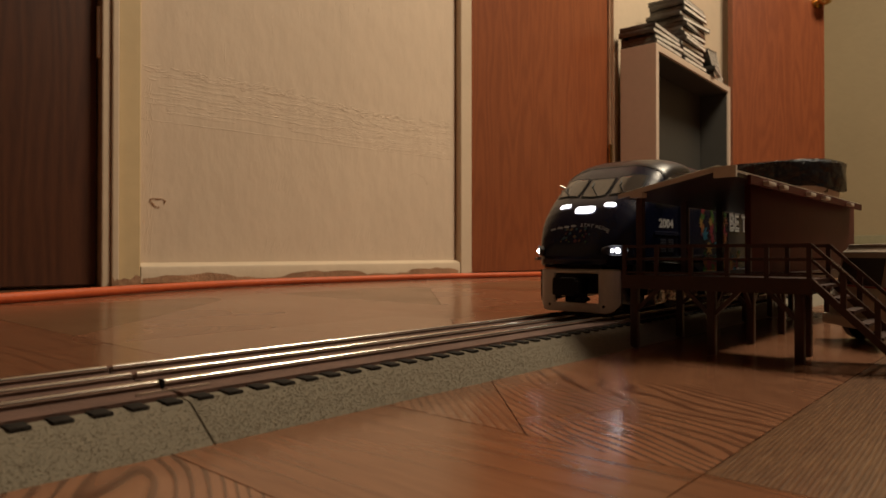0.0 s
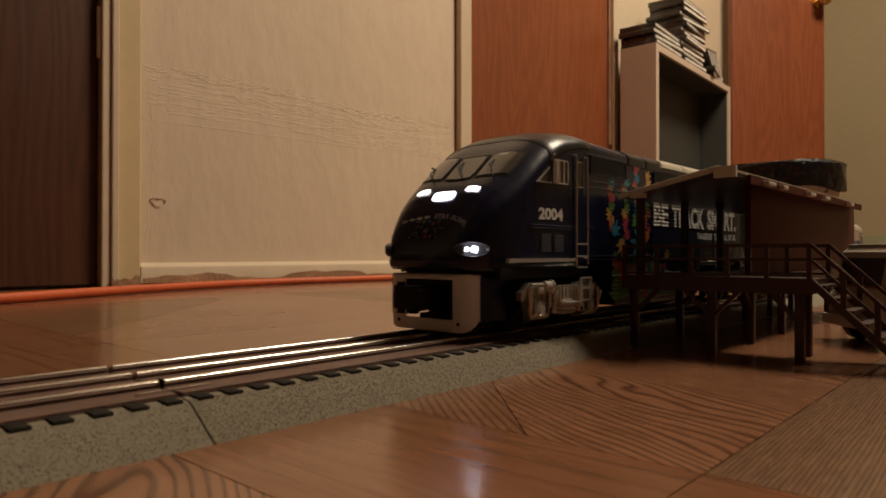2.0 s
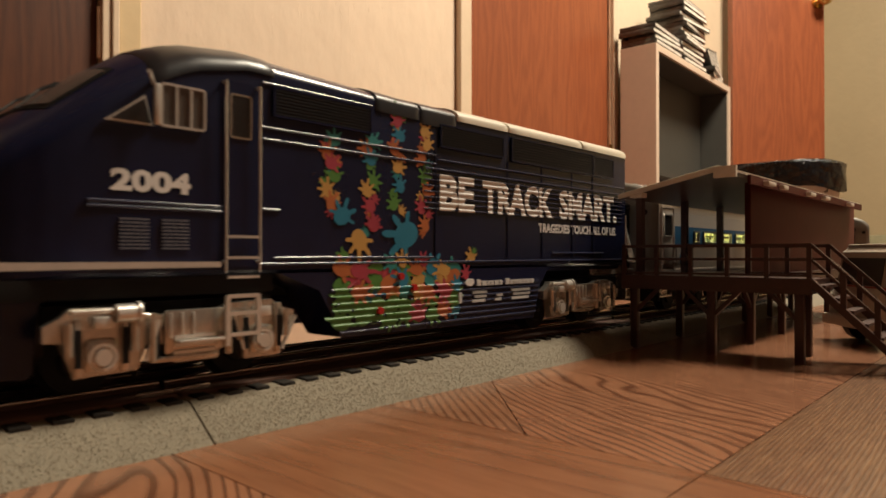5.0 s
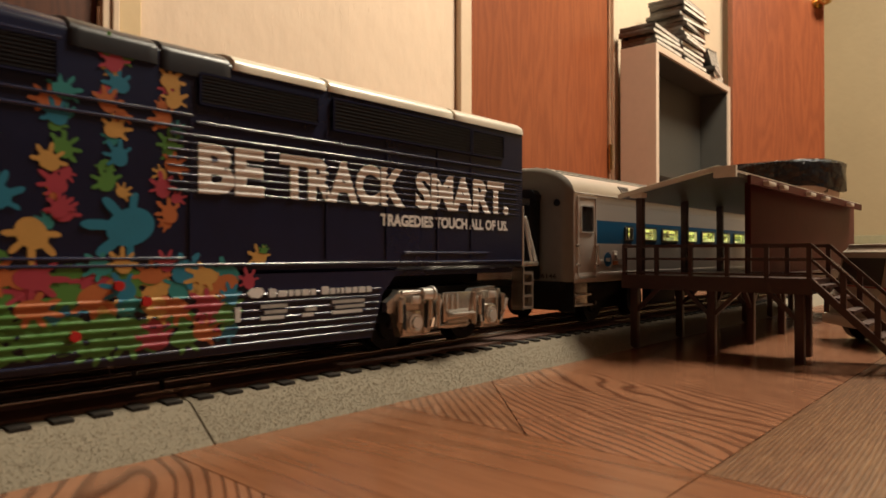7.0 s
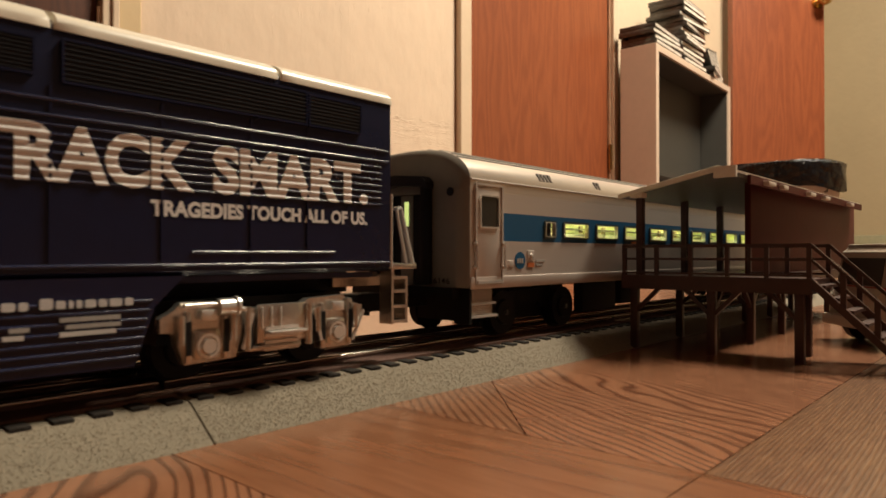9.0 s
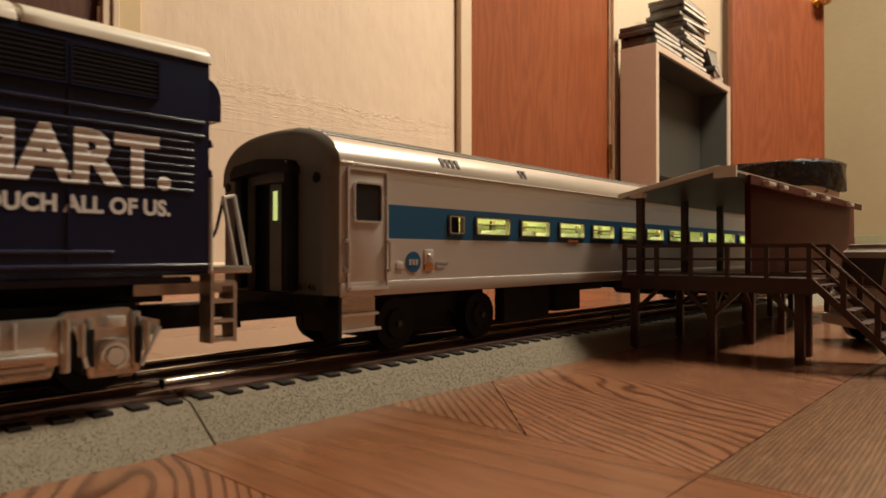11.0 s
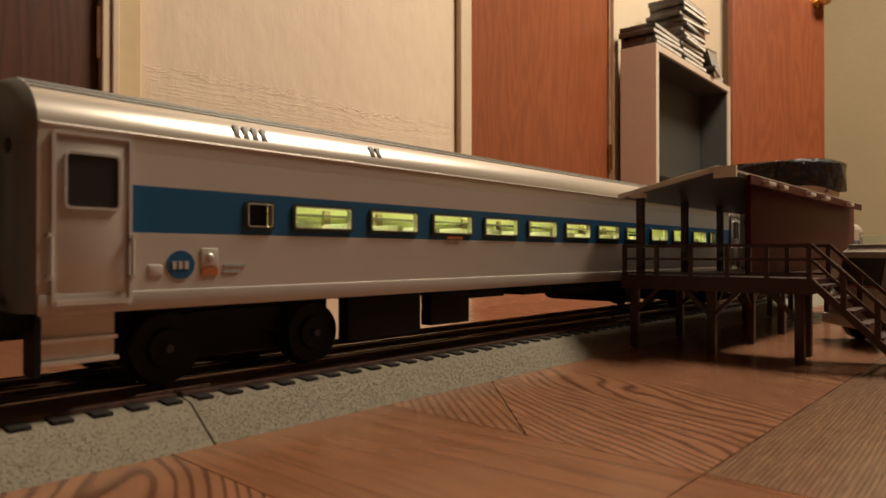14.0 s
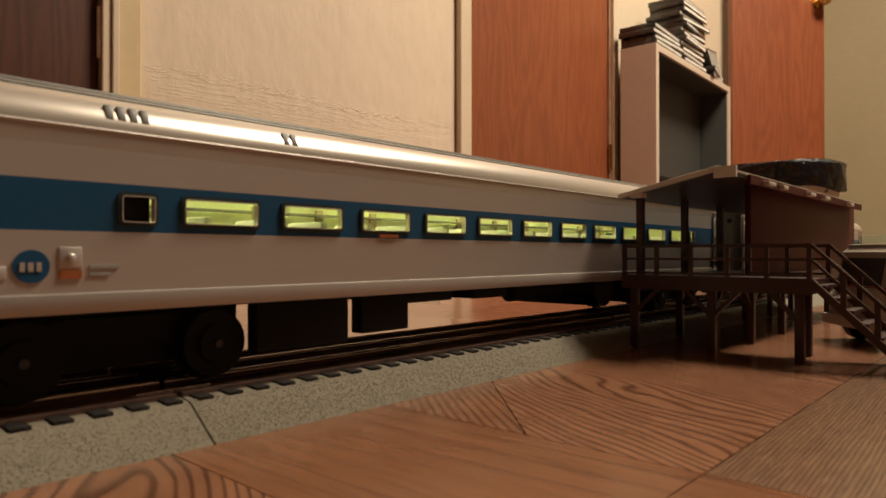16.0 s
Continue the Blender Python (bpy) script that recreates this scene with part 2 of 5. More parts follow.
def add_rod(bm, a, b, r, seg=12, r2=None):
    a, b = Vector(a), Vector(b)
    m = Matrix.Translation((a + b) / 2) @ (b - a).to_track_quat("Z", "Y").to_matrix().to_4x4()
    bmesh.ops.create_cone(bm, cap_ends=True, segments=seg, radius1=r, radius2=r if r2 is None else r2, depth=(b - a).length, matrix=m)
    return bm


def rod(a, b, r, seg=12, r2=None):
    return add_rod(bmesh.new(), a, b, r, seg, r2)


def beam(a, b, w, bm=None):
    """A square bar from a to b."""
    bm = bm or bmesh.new()
    a, b = Vector(a), Vector(b)
    m = Matrix.Translation((a + b) / 2) @ (b - a).to_track_quat("Z", "Y").to_matrix().to_4x4() @ Matrix.Diagonal((w, w, (b - a).length, 1))
    bmesh.ops.create_cube(bm, size=1.0, matrix=m)
    return bm


def ball(c, r, scale=(1, 1, 1), seg=12):
    bm = bmesh.new()
    bmesh.ops.create_uvsphere(bm, u_segments=seg, v_segments=seg // 2 + 2, radius=r, matrix=Matrix.Translation(c) @ Matrix.Diagonal((*scale, 1)))
    return bm


def prism(points, y0, y1, bm=None):
    """An outline in x and z, drawn out from y0 to y1."""
    bm = bm or bmesh.new()
    a = [bm.verts.new((x, y0, z)) for x, z in points]
    b = [bm.verts.new((x, y1, z)) for x, z in points]
    bm.faces.new(a), bm.faces.new(b[::-1])
    for i in range(len(a)):
        j = (i + 1) % len(a)
        bm.faces.new((a[j], a[i], b[i], b[j]))
    return bm


def loft(rings, caps=True):
    bm = bmesh.new()
    vs = [[bm.verts.new(p) for p in r] for r in rings]
    k = len(vs[0])
    for r, q in zip(vs, vs[1:]):
        for i in range(k):
            j = (i + 1) % k
            bm.faces.new((r[i], r[j], q[j], q[i]))
    if caps:
        bm.faces.new(vs[0][::-1]), bm.faces.new(vs[-1])
    return bm


def rounded(x0, x1, z0, z1, r, n=4):
    pts = []
    for cx, cz, a0 in ((x1 - r, z1 - r, 0), (x0 + r, z1 - r, 90), (x0 + r, z0 + r, 180), (x1 - r, z0 + r, 270)):
        for i in range(n + 1):
            a = radians(a0 + 90 * i / n)
            pts.append((cx + r * math.cos(a), cz + r * math.sin(a)))
    return pts


def ring_frame(x0, x1, z0, z1, r, t, y0, y1):
    """A rounded frame standing in x and z, of bar width t."""
    bm = bmesh.new()
    outer, inner = rounded(x0, x1, z0, z1, r), rounded(x0 + t, x1 - t, z0 + t, z1 - t, max(r - t, r * 0.3))
    o0, i0 = [bm.verts.new((x, y0, z)) for x, z in outer], [bm.verts.new((x, y0, z)) for x, z in inner]
    o1, i1 = [bm.verts.new((x, y1, z)) for x, z in outer], [bm.verts.new((x, y1, z)) for x, z in inner]
    k = len(outer)
    for i in range(k):
        j = (i + 1) % k
        bm.faces.new((o0[i], o0[j], i0[j], i0[i])), bm.faces.new((o1[j], o1[i], i1[i], i1[j]))
        bm.faces.new((o0[j], o0[i], o1[i], o1[j])), bm.faces.new((i0[i], i0[j], i1[j], i1[i]))
    return bm


def words(name, text, x0, x1, z0, z1, y, mat, parent, bold=0.0, place=None, ribs=None):
    """Lettering that fills x0..x1 and z0..z1 on a side that faces -y; place() may bend it."""
    cu = bpy.data.curves.new(name, "FONT")
    cu.body, cu.size, cu.offset, cu.resolution_u = text, 1.0, bold, 3
    tmp = new("lettering_source", cu)
    bpy.context.view_layer.update()
    me = bpy.data.meshes.new_from_object(tmp.evaluated_get(bpy.context.evaluated_depsgraph_get()))
    bpy.data.objects.remove(tmp)
    xs, ys = [v.co.x for v in me.vertices], [v.co.y for v in me.vertices]
    for v in me.vertices:
        u, w = (v.co.x - min(xs)) / (max(xs) - min(xs)), (v.co.y - min(ys)) / (max(ys) - min(ys))
        v.co = place(u, w) if place else Vector((x0 + u * (x1 - x0), y, z0 + w * (z1 - z0)))
    bm = bmesh.new()
    bm.from_mesh(me)
    bpy.data.meshes.remove(me)
    if ribs:
        drape(bm, ribs, y)
    left = set(bm.verts)
    while left:
        todo, isle = [left.pop()], []
        while todo:
            v = todo.pop()
            isle.append(v)
            for ed in v.link_edges:
                o = ed.other_vert(v)
                if o in left:
                    left.remove(o)
                    todo.append(o)
        got, one = {}, bmesh.new()
        for v in isle:
            got[v] = one.verts.new(v.co)
        for fc in {f for v in isle for f in v.link_faces}:
            one.faces.new([got[v] for v in fc.verts])
        part(name, one, mat, parent, smooth=False)
    bm.free()


def drape(bm, ribs, y, r=0.00036):
    """Cuts a flat print at the ribs under it and lays it over them; ribs are heights."""
    zs = [v.co.z for v in bm.verts]
    for h in ribs:
        if h < min(zs) - r or h > max(zs) + r:
            continue
        for q in (-1.5, -0.8, 0.0, 0.8, 1.5):
            bmesh.ops.bisect_plane(bm, geom=bm.verts[:] + bm.edges[:] + bm.faces[:], plane_co=(0, 0, h + q * r), plane_no=(0, 0, 1))
    for v in bm.verts:
        d = min(abs(v.co.z - h) for h in ribs)
        v.co.y -= r * max(0.0, 1 - (d / (1.5 * r)) ** 2) ** 0.5


def glaze(bm, pts):
    return bm.faces.new([bm.verts.new(p) for p in pts])


# ---- the room ----
WALL_TURN = -2.9
WALL = pose(0.4165, 0.9616, 0, 0, 0, WALL_TURN)     # x along the wall, -y into the room


def room():
    ground = part("floor", box(-1.6, 3.6, -2.6, 1.3, -0.02, -0.0012), JOINT)
    tagged(ground, "glossy reddish oak parquet floor with diagonal blocks", "floor", kind="structure")
    wall = empty("wall_north", WALL, "cream painted room wall with door frames", "wall", kind="structure")
    part("wall_body", box(-2.3, 3.4, 0.0335, 0.13, 0, 2.4), CREAM, wall)
    # West and south walls are unseen, added dark to cut fill light.
    for name, b, m, w in (("wall_east", box(3.3, 3.4, -2.6, 0.80, 0, 2.4), TAN, "plain tan painted room wall"), ("wall_west", box(-1.7, -1.6, -2.6, 1.1, 0, 2.4), ROOMDARK, "unseen dark wall added to cut the fill light"), ("wall_south", box(-1.6, 3.3, -2.7, -2.6, 0, 2.4), ROOMDARK, "unseen dark wall added to cut the fill light")):
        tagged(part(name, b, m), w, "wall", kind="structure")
    tagged(part("ceiling", box(-1.8, 3.5, -2.7, 1.2, 2.4, 2.45), CEILING), "plain white painted ceiling", "ceiling", kind="structure")
    tagged(part("baseboard", box(3.28, 3.298, -1.79, 0.78, 0, 0.125, 0.003), GREENISH), "dull green painted skirting board", "baseboard", kind="structure")

    # casing strips between the doors
    def strip(name, x0, x1, y0, y1, mat, label, z0=0.0, z1=2.1):
        ob = part(name, box(x0, x1, y0, y1, z0, z1, 0.002), mat, smooth=False)
        ob.matrix_basis = WALL
        return tagged(ob, label, "door frame", kind="structure")
    strip("trim", -0.052, -0.040, -0.012, 0.033, CREAM, "worn cream edge of the door casing")
    strip("trim", -0.040, -0.030, -0.016, 0.033, CREAM, "cream painted door casing bead")
    strip("trim", -0.030, 0.001, -0.010, 0.033, YELLOW, "yellowed cream door casing, scuffed at the floor")
    strip("trim", 0.6600, 0.6622, 0.006, 0.033, BARE, "dark gap beside the door casing")
    strip("trim", 0.6623, 0.6965, -0.011, 0.033, CREAM, "narrow cream painted door casing")
    strip("trim", 1.272, 1.278, -0.004, 0.033, BARE, "dark gap edge of the door casing")
    strip("trim", 1.279, 1.304, -0.014, 0.033, CREAM, "cream painted door casing")
    sc = bmesh.new()
    glaze(sc, [(x, -0.0166, z) for x, z in ((-0.0398, 0.001), (-0.0302, 0.001), (-0.0302, 0.010), (-0.0335, 0.0125), (-0.0360, 0.009), (-0.0398, 0.016))])
    glaze(sc, [(x, -0.0106, z) for x, z in ((-0.0298, 0.001), (0.0008, 0.001), (0.0008, 0.0135), (-0.006, 0.017), (-0.013, 0.010), (-0.022, 0.0125), (-0.0298, 0.009))])
    ob = part("scuff_mark", sc, BARE)
    ob.matrix_basis = WALL
    tagged(ob, "bare scuffed wood at the foot of the casing", "scuff", kind="structure")
    # painted panel with its bottom rail
    d = empty("door_1", WALL, "cream painted flush door with brushed, uneven paint", "door", kind="structure")
    part("door_leaf", box(0.003, 0.658, 0.004, 0.033, 0.006, 2.05, 0.001), PANEL, d, smooth=False)
    rail_mesh = loft([[(x, y, z) for y, z in ((0.0035, 0.004), (-0.010, 0.004), (-0.010, 0.0255), (-0.0088, 0.0282), (0.0035, 0.0335))] for x in (0.0015, 0.2, 0.4, 0.6600)])
    part("bottom_rail", rail_mesh, CREAM, d, "cream rail, bare scuffed wood below")
    rnd = random.Random(4)
    scuff = bmesh.new()
    pts = [(0.004 + 0.650 * i / 40, 0.010 + 0.006 * rnd.random() + 0.004 * math.sin(i * 0.4)) for i in range(41)]
    glaze(scuff, [(x, -0.0106, z) for x, z in pts] + [(0.654, -0.0106, 0.0045), (0.004, -0.0106, 0.0045)])
    part("scuffed_band", scuff, BARE, d, "bare worn wood at the floor")
    # combed brush ridges across the panel, between two uneven edges
    ridges = bmesh.new()

    def stroke(x, z, length, width, high, rise=0.0, wave=0.0006):
        n = max(3, int(abs(length) / 0.007))
        ph, vs = rnd.random() * 6.28, []
        for i in range(n + 1):
            f = i / n
            w = width * (0.35 + 0.65 * math.sin(math.pi * f)) * (0.7 + 0.6 * rnd.random())
            cx, cz = x + length * f * math.cos(rise), z + length * f * math.sin(rise) + wave * math.sin(ph + 9 * f)
            nx, nz = -math.sin(rise) * w, math.cos(rise) * w
            vs.append([ridges.verts.new(p) for p in ((cx - nx, 0.0040, cz - nz), (cx, 0.0040 - 0.30 * high * (0.6 + 0.6 * rnd.random()), cz), (cx + nx, 0.0040, cz + nz))])
        for p, q in zip(vs, vs[1:]):
            ridges.faces.new((p[0], p[1], q[1], q[0])), ridges.faces.new((p[1], p[2], q[2], q[1]))
    for k in range(330):
        x = 0.004 + 0.64 * rnd.random()
        stroke(x, 0.2520 + 0.064 * rnd.random() ** 0.9 + 0.006 * math.sin(11 * x), min(0.012 + 0.11 * rnd.random() ** 2, 0.655 - x), 0.0009 + 0.0008 * rnd.random(), 0.0011)
    for k in range(170):
        x = 0.004 + 0.63 * rnd.random()
        stroke(x, 0.311 + 0.010 * rnd.random() + 0.005 * math.sin(11 * x), 0.006 + 0.016 * rnd.random(), 0.0010 + 0.0008 * rnd.random(), 0.0014, rise=rnd.uniform(-0.4, 0.4))
    stroke(0.005, 0.2412, 0.645, 0.0011, 0.0012, rise=0.008, wave=0.0003)
    for k in range(70):
        z0 = 0.335 + 0.55 * rnd.random()
        x = 0.02 + 0.62 * rnd.random() if k % 3 else 0.34 + 0.05 * rnd.random()
        stroke(x, z0, 0.02 + 0.10 * rnd.random(), 0.0006 + 0.0005 * rnd.random(), 0.0006, rise=1.5708)
    for k in range(90):
        stroke(0.006 + 0.016 * rnd.random(), 0.04 + 0.24 * rnd.random(), 0.006 + 0.02 * rnd.random(), 0.0009, 0.0009, rise=1.2 + 0.7 * rnd.random())
    for cx, cz in ((0.225, 0.050), (0.30, 0.045), (0.405, 0.075), (0.42, 0.055), (0.545, 0.065), (0.555, 0.045), (0.24, 0.155)):
        for k in range(13):
            stroke(cx + 0.0042 * (k - 6) + 0.003 * rnd.random(), cz - 0.010 + 0.010 * rnd.random(), 0.016 + 0.022 * rnd.random(), 0.0008, 0.0007, rise=1.1 + 0.35 * rnd.random())
    for k in range(20):
        a = 2.6 - 2.4 * k / 19
        stroke(0.545 + 0.035 * math.cos(a), 0.178 + 0.030 * math.sin(a), 0.008, 0.0009, 0.0009, rise=a - 1.57)
    tagged(part("brush_ridges", ridges, PANEL, d, "thick ridged brush marks in the paint"), kind="stuff")
    knot = bmesh.new()
    for i in range(14):
        a = i / 14 * 5.2
        r = 0.010 + 0.002 * math.sin(3 * a)
        bmesh.ops.create_icosphere(knot, subdivisions=1, radius=0.0014, matrix=Matrix.Translation((0.030 + r * math.cos(a), 0.0035, 0.122 + 0.6 * r * math.sin(a))))
    part("knot_mark", knot, BARE, d, "curled brown knot showing through the paint")
    d2 = empty("door_2", WALL, "reddish brown stained flush wooden door", "door", kind="structure")
    part("door_leaf", box(0.698, 1.270, 0.002, 0.033, 0.006, 2.04, 0.0015), DOORWOOD, d2, smooth=False)
    for z in (0.28, 1.0):
        part("hinge", rod((1.272, -0.006, z), (1.272, -0.006, z + 0.07), 0.005), BRASS, d2)
    d3 = empty("door_3", WALL, "dark brown stained flush wooden door", "door", kind="structure")
    part("door_leaf", box(-0.76, -0.054, 0.002, 0.033, 0.004, 2.04, 0.0015), DARKDOOR, d3, smooth=False)
    part("hinge", rod((-0.053, -0.004, 0.315), (-0.053, -0.004, 0.385), 0.004), CREAM, d3, "painted-over hinge knuckle")
    # open closet door by the end wall
    a, b = Vector((2.50, 0.853)), Vector((2.78, 0.608))
    leaf = empty("door_4", pose(b.x, b.y, 0, 0, 0, math.degrees(math.atan2(a.y - b.y, a.x - b.x))), "reddish brown wooden door standing open, with brass knob", "door", kind="structure")
    L = (a - b).length
    part("door_leaf", box(0, L - 0.012, -0.017, 0.017, 0.01, 2.03, 0.0015), DOORWOOD, leaf, smooth=False)
    kb = rod((0.028, 0.017, 0.975), (0.028, 0.024, 0.975), 0.024, 20)
    add_rod(kb, (0.028, 0.024, 0.975), (0.028, 0.045, 0.975), 0.009, 14)
    bmesh.ops.create_uvsphere(kb, u_segments=20, v_segments=12, radius=0.026, matrix=Matrix.Translation((0.028, 0.060, 0.975)) @ Matrix.Diagonal((1, 0.8, 1, 1)))
    part("door_knob", kb, BRASS, leaf, "round polished brass knob", smooth=True)


def floor_blocks():
    """Parquet: fields with 45 degree cuts between strips that run across the track."""
    ground = bpy.data.objects["floor"]
    P, S0, W = 0.305, 0.0725, 0.068      # period, start of a strip, its width
    g = 0.00018

    def block(pts, turn, mat=FLOOR):
        bm = bmesh.new()
        top = [bm.verts.new((x, y, 0.0)) for x, y in pts]
        low = [bm.verts.new((x, y, -0.0011)) for x, y in pts]
        bm.faces.new(top)
        for i in range(len(top)):
            j = (i + 1) % len(top)
            bm.faces.new((top[j], top[i], low[i], low[j]))
        uv = bm.loops.layers.uv.new("UVMap")
        c, s = math.cos(radians(turn)), math.sin(radians(turn))
        for fc in bm.faces:
            for lp in fc.loops:
                x, y = lp.vert.co.x, lp.vert.co.y
                lp[uv].uv = (c * x + s * y, -s * x + c * y)
        part("floor_block", bm, mat, ground)
    for i in range(-5, 12):
        s = S0 + i * P
        if s > 3.3 or s < -1.55:
            continue
        for j in range(-9, 4):
            y0 = 0.0530 + j * P
            y1 = y0 + P
            x0, x1 = s + W + g, s + P - g
            block([(s + g, y0 + g), (s + W - g, y0 + g), (s + W - g, y1 - g), (s + g, y1 - g)], 90, FLOORSTRIP)
            m, n = y0 + 0.0449, y1 - 0.046
            d = min(x1 - x0, n - m)
            block([(x0, m + g * 1.5), (x0 + d - g, m + d + g * 0.5), (x0 + d - g, y1 - g), (x0, y1 - g)], 2 if j % 2 else 52, FLOORFLECK if j % 2 else FLOORLINE)
            block([(x0, y0 + g), (x1, y0 + g), (x1, m + d - g), (x0 + d + g, m + d - g), (x0, m - g * 1.5)], 45 if j % 2 else 64)
            block([(x0 + d + g, m + d + g), (x1, m + d + g), (x1, y1 - g), (x0 + d + g, y1 - g)], 0, FLOORSTRIP)


# ---- track ----
RAIL_TOP, TRACK_Y = 0.0121, 0.195
BEND_AT, BEND_R = 0.8455, 0.508      # the track turns away behind the station


def on_track(d):
    """Place and heading of the track's middle line at the length d."""
    if d <= BEND_AT:
        return Vector((d, TRACK_Y)), 0.0
    a = (d - BEND_AT) / BEND_R
    return Vector((BEND_AT + BEND_R * math.sin(a), TRACK_Y + BEND_R * (1 - math.cos(a)))), math.degrees(a)


def on_trucks(d, half):
    """Pose of a vehicle whose trucks run half a base before and behind d."""
    p, q = on_track(d - half)[0], on_track(d + half)[0]
    m = (p + q) / 2
    return pose(m.x, m.y, RAIL_TOP, 0, 0, math.degrees(math.atan2(q.y - p.y, q.x - p.x)))


def track():
    sect = 0.254
    rnd = random.Random(7)
    tie_mesh = None
    for i in range(-3, 6):
        a = 0.0835 + i * sect
        p, turn = on_track(a)
        t = empty("track_section", pose(p.x, p.y, 0, 0, 0, turn), "three-rail toy train track on grey granular roadbed", "model track", "track sections in a row")
        x1 = sect - 0.0006
        r_bend = BEND_R if i >= 3 else 0.0
        steps = 10 if r_bend else 1

        def lay(prof, x0, xe):
            """Draws a cross-section along the section, straight or curved."""
            rows = []
            for k in range(steps + 1):
                x = x0 + (xe - x0) * k / steps
                rows.append([((r_bend - y) * math.sin(x / r_bend), r_bend - (r_bend - y) * math.cos(x / r_bend), z) if r_bend else (x, y, z) for y, z in prof])
            return loft(rows)
        part("roadbed", lay([(-0.0462, 0.0), (0.0462, 0.0), (0.0335, 0.0085), (0.030, 0.0088), (-0.030, 0.0088), (-0.0335, 0.0085)], 0, x1), BALLAST, t, "grey granular plastic roadbed")
        part("bed_top", lay([(-0.0285, 0.0086), (0.0285, 0.0086), (0.0285, 0.0099), (-0.0285, 0.0099)], 0.0005, x1 - 0.0005), BED, t, "brown moulded track bed")
        for y in (-0.017, 0.0, 0.017):
            r = part("rail", lay([(y + u, z) for u, z in ((-0.0022, 0.0097), (0.0022, 0.0097), (0.0007, 0.0100), (0.0007, 0.0112), (-0.0007, 0.0112), (-0.0007, 0.0100))], 0, x1), RAILWEB, t, "brown-black rail web")
            part("rail_head", lay([(y + 0.0011 * math.cos(q), 0.0113 + 0.0008 * math.sin(q)) for q in [k * math.pi / 8 for k in range(16)]], 0.0006, x1 - 0.0004), RAIL, r, "bright steel rail head", smooth=True)
        part("joiner", box(-0.010, 0.010, -0.0250, -0.0242, 0.0098, 0.0106), SILVER, t)
        part("rail_joint", box(-0.0003, 0.0003, -0.0184, -0.0156, 0.0088, 0.0121), BLACK, t, "dark gap between rail ends")
        n = 30
        for k in range(n):
            x = (k + 0.5) * sect / n
            if tie_mesh is None:
                o = tie_mesh = part("tie", box(-0.0023, 0.0023, -0.0338, 0.0338, 0.0075, 0.0093, 0.0004), TIE, t)
            else:
                o = tie_mesh.copy()
                scene.collection.objects.link(o)
                o.parent = t
            o.location = (r_bend * math.sin(x / r_bend), r_bend * (1 - math.cos(x / r_bend)), 0) if r_bend else (x, 0, 0)
            o.rotation_euler.z = x / r_bend if r_bend else 0.0
        # loose-looking granules moulded on the shoulder
        if i in (-1, 0, 1):
            co, fa = [], []
            for k in range(15000 if i == 0 else 9000):
                u = rnd.random()
                x = rnd.random() * x1
                y, z = -0.0462 + u * 0.0132, 0.0088 * u
                r = 0.00022 + 0.00026 * rnd.random()
                b0 = len(co)
                an = rnd.random() * 6.28
                for q in range(3):
                    co.append((x + r * math.cos(an + q * 2.1), y + r * math.sin(an + q * 2.1), z - r * 0.2))
                co.append((x + r * 0.3 * rnd.random(), y - r * 0.3, z + r * 0.34))
                fa += [(b0, b0 + 1, b0 + 3), (b0 + 1, b0 + 2, b0 + 3), (b0 + 2, b0, b0 + 3)]
            me = bpy.data.meshes.new("ballast_grain")
            me.from_pydata(co, [], fa)
            me.materials.append(STONES)
            o = new("ballast_grain", me)
            o.parent = t
            tagged(o, "fine grey ballast grains", kind="stuff")


# ---- train ----
LX, CX = 0.225, 0.6446        # middles of engine and first coach, at four seconds
TEXT_RIBS = [.0622 + .00205 * k - .0121 for k in range(7)] + [.0765 - .0121]
SKIRT_RIBS = [.0215 + .0022 * k - .0121 for k in range(7)]
STATIONS = [(0.0800, .0175, .0465, .008, .003, .0430), (0.0818, .0205, .0512, .009, .004, .0405), (0.0865, .0242, .0588, .012, .006, .0392),
            (0.0915, .0270, .0662, .015, .0085, .0390), (0.0957, .0288, .0718, .017, .0105, .0390), (0.1000, .0303, .0760, .018, .0115, .0392),
            (0.1060, .0318, .0808, .020, .0118, .0398), (0.1110, .0325, .0849, .021, .0118, .0405), (0.1170, .0329, .0899, .022, .0118, .0405),
            (0.1235, .0330, .0950, .023, .0118, .0405), (0.1300, .0330, .0995, .024, .0112, .0405), (0.1400, .0330, .1036, .025, .0102, .0405),
            (0.1561, .0330, .1054, .026, .0088, .0405), (0.19, .0330, .1038, .026, .0078, .0405), (0.215, .0330, .1022, .026, .0065, .0405), (0.3778, .0330, .1025, .026, .0065, .0405)]


def station(s):
    xs = [q[0] for q in STATIONS]
    return [float(np.interp(s, xs, [q[k] for q in STATIONS])) for k in range(1, 6)]


def skin(s, v, off=0.0):
    """A point of the engine's upper skin, at s along it and v across, in the engine's space."""
    def z_at(a, b):
        w, zt, rx, rz, _ = station(a)
        e = max(0.0, min(1.0, (abs(b) - (w - rx)) / rx))
        return zt - rz * (1 - math.sqrt(max(0.0, 1 - e * e)))
    z = z_at(s, v)
    dx, dv = (z_at(s + 5e-4, v) - z_at(s - 5e-4, v)) / 1e-3, (z_at(s, v + 5e-4) - z_at(s, v - 5e-4)) / 1e-3
    n = Vector((-dx, -dv, 1)).normalized()
    return Vector((s - LX, v, z - RAIL_TOP)) + n * off


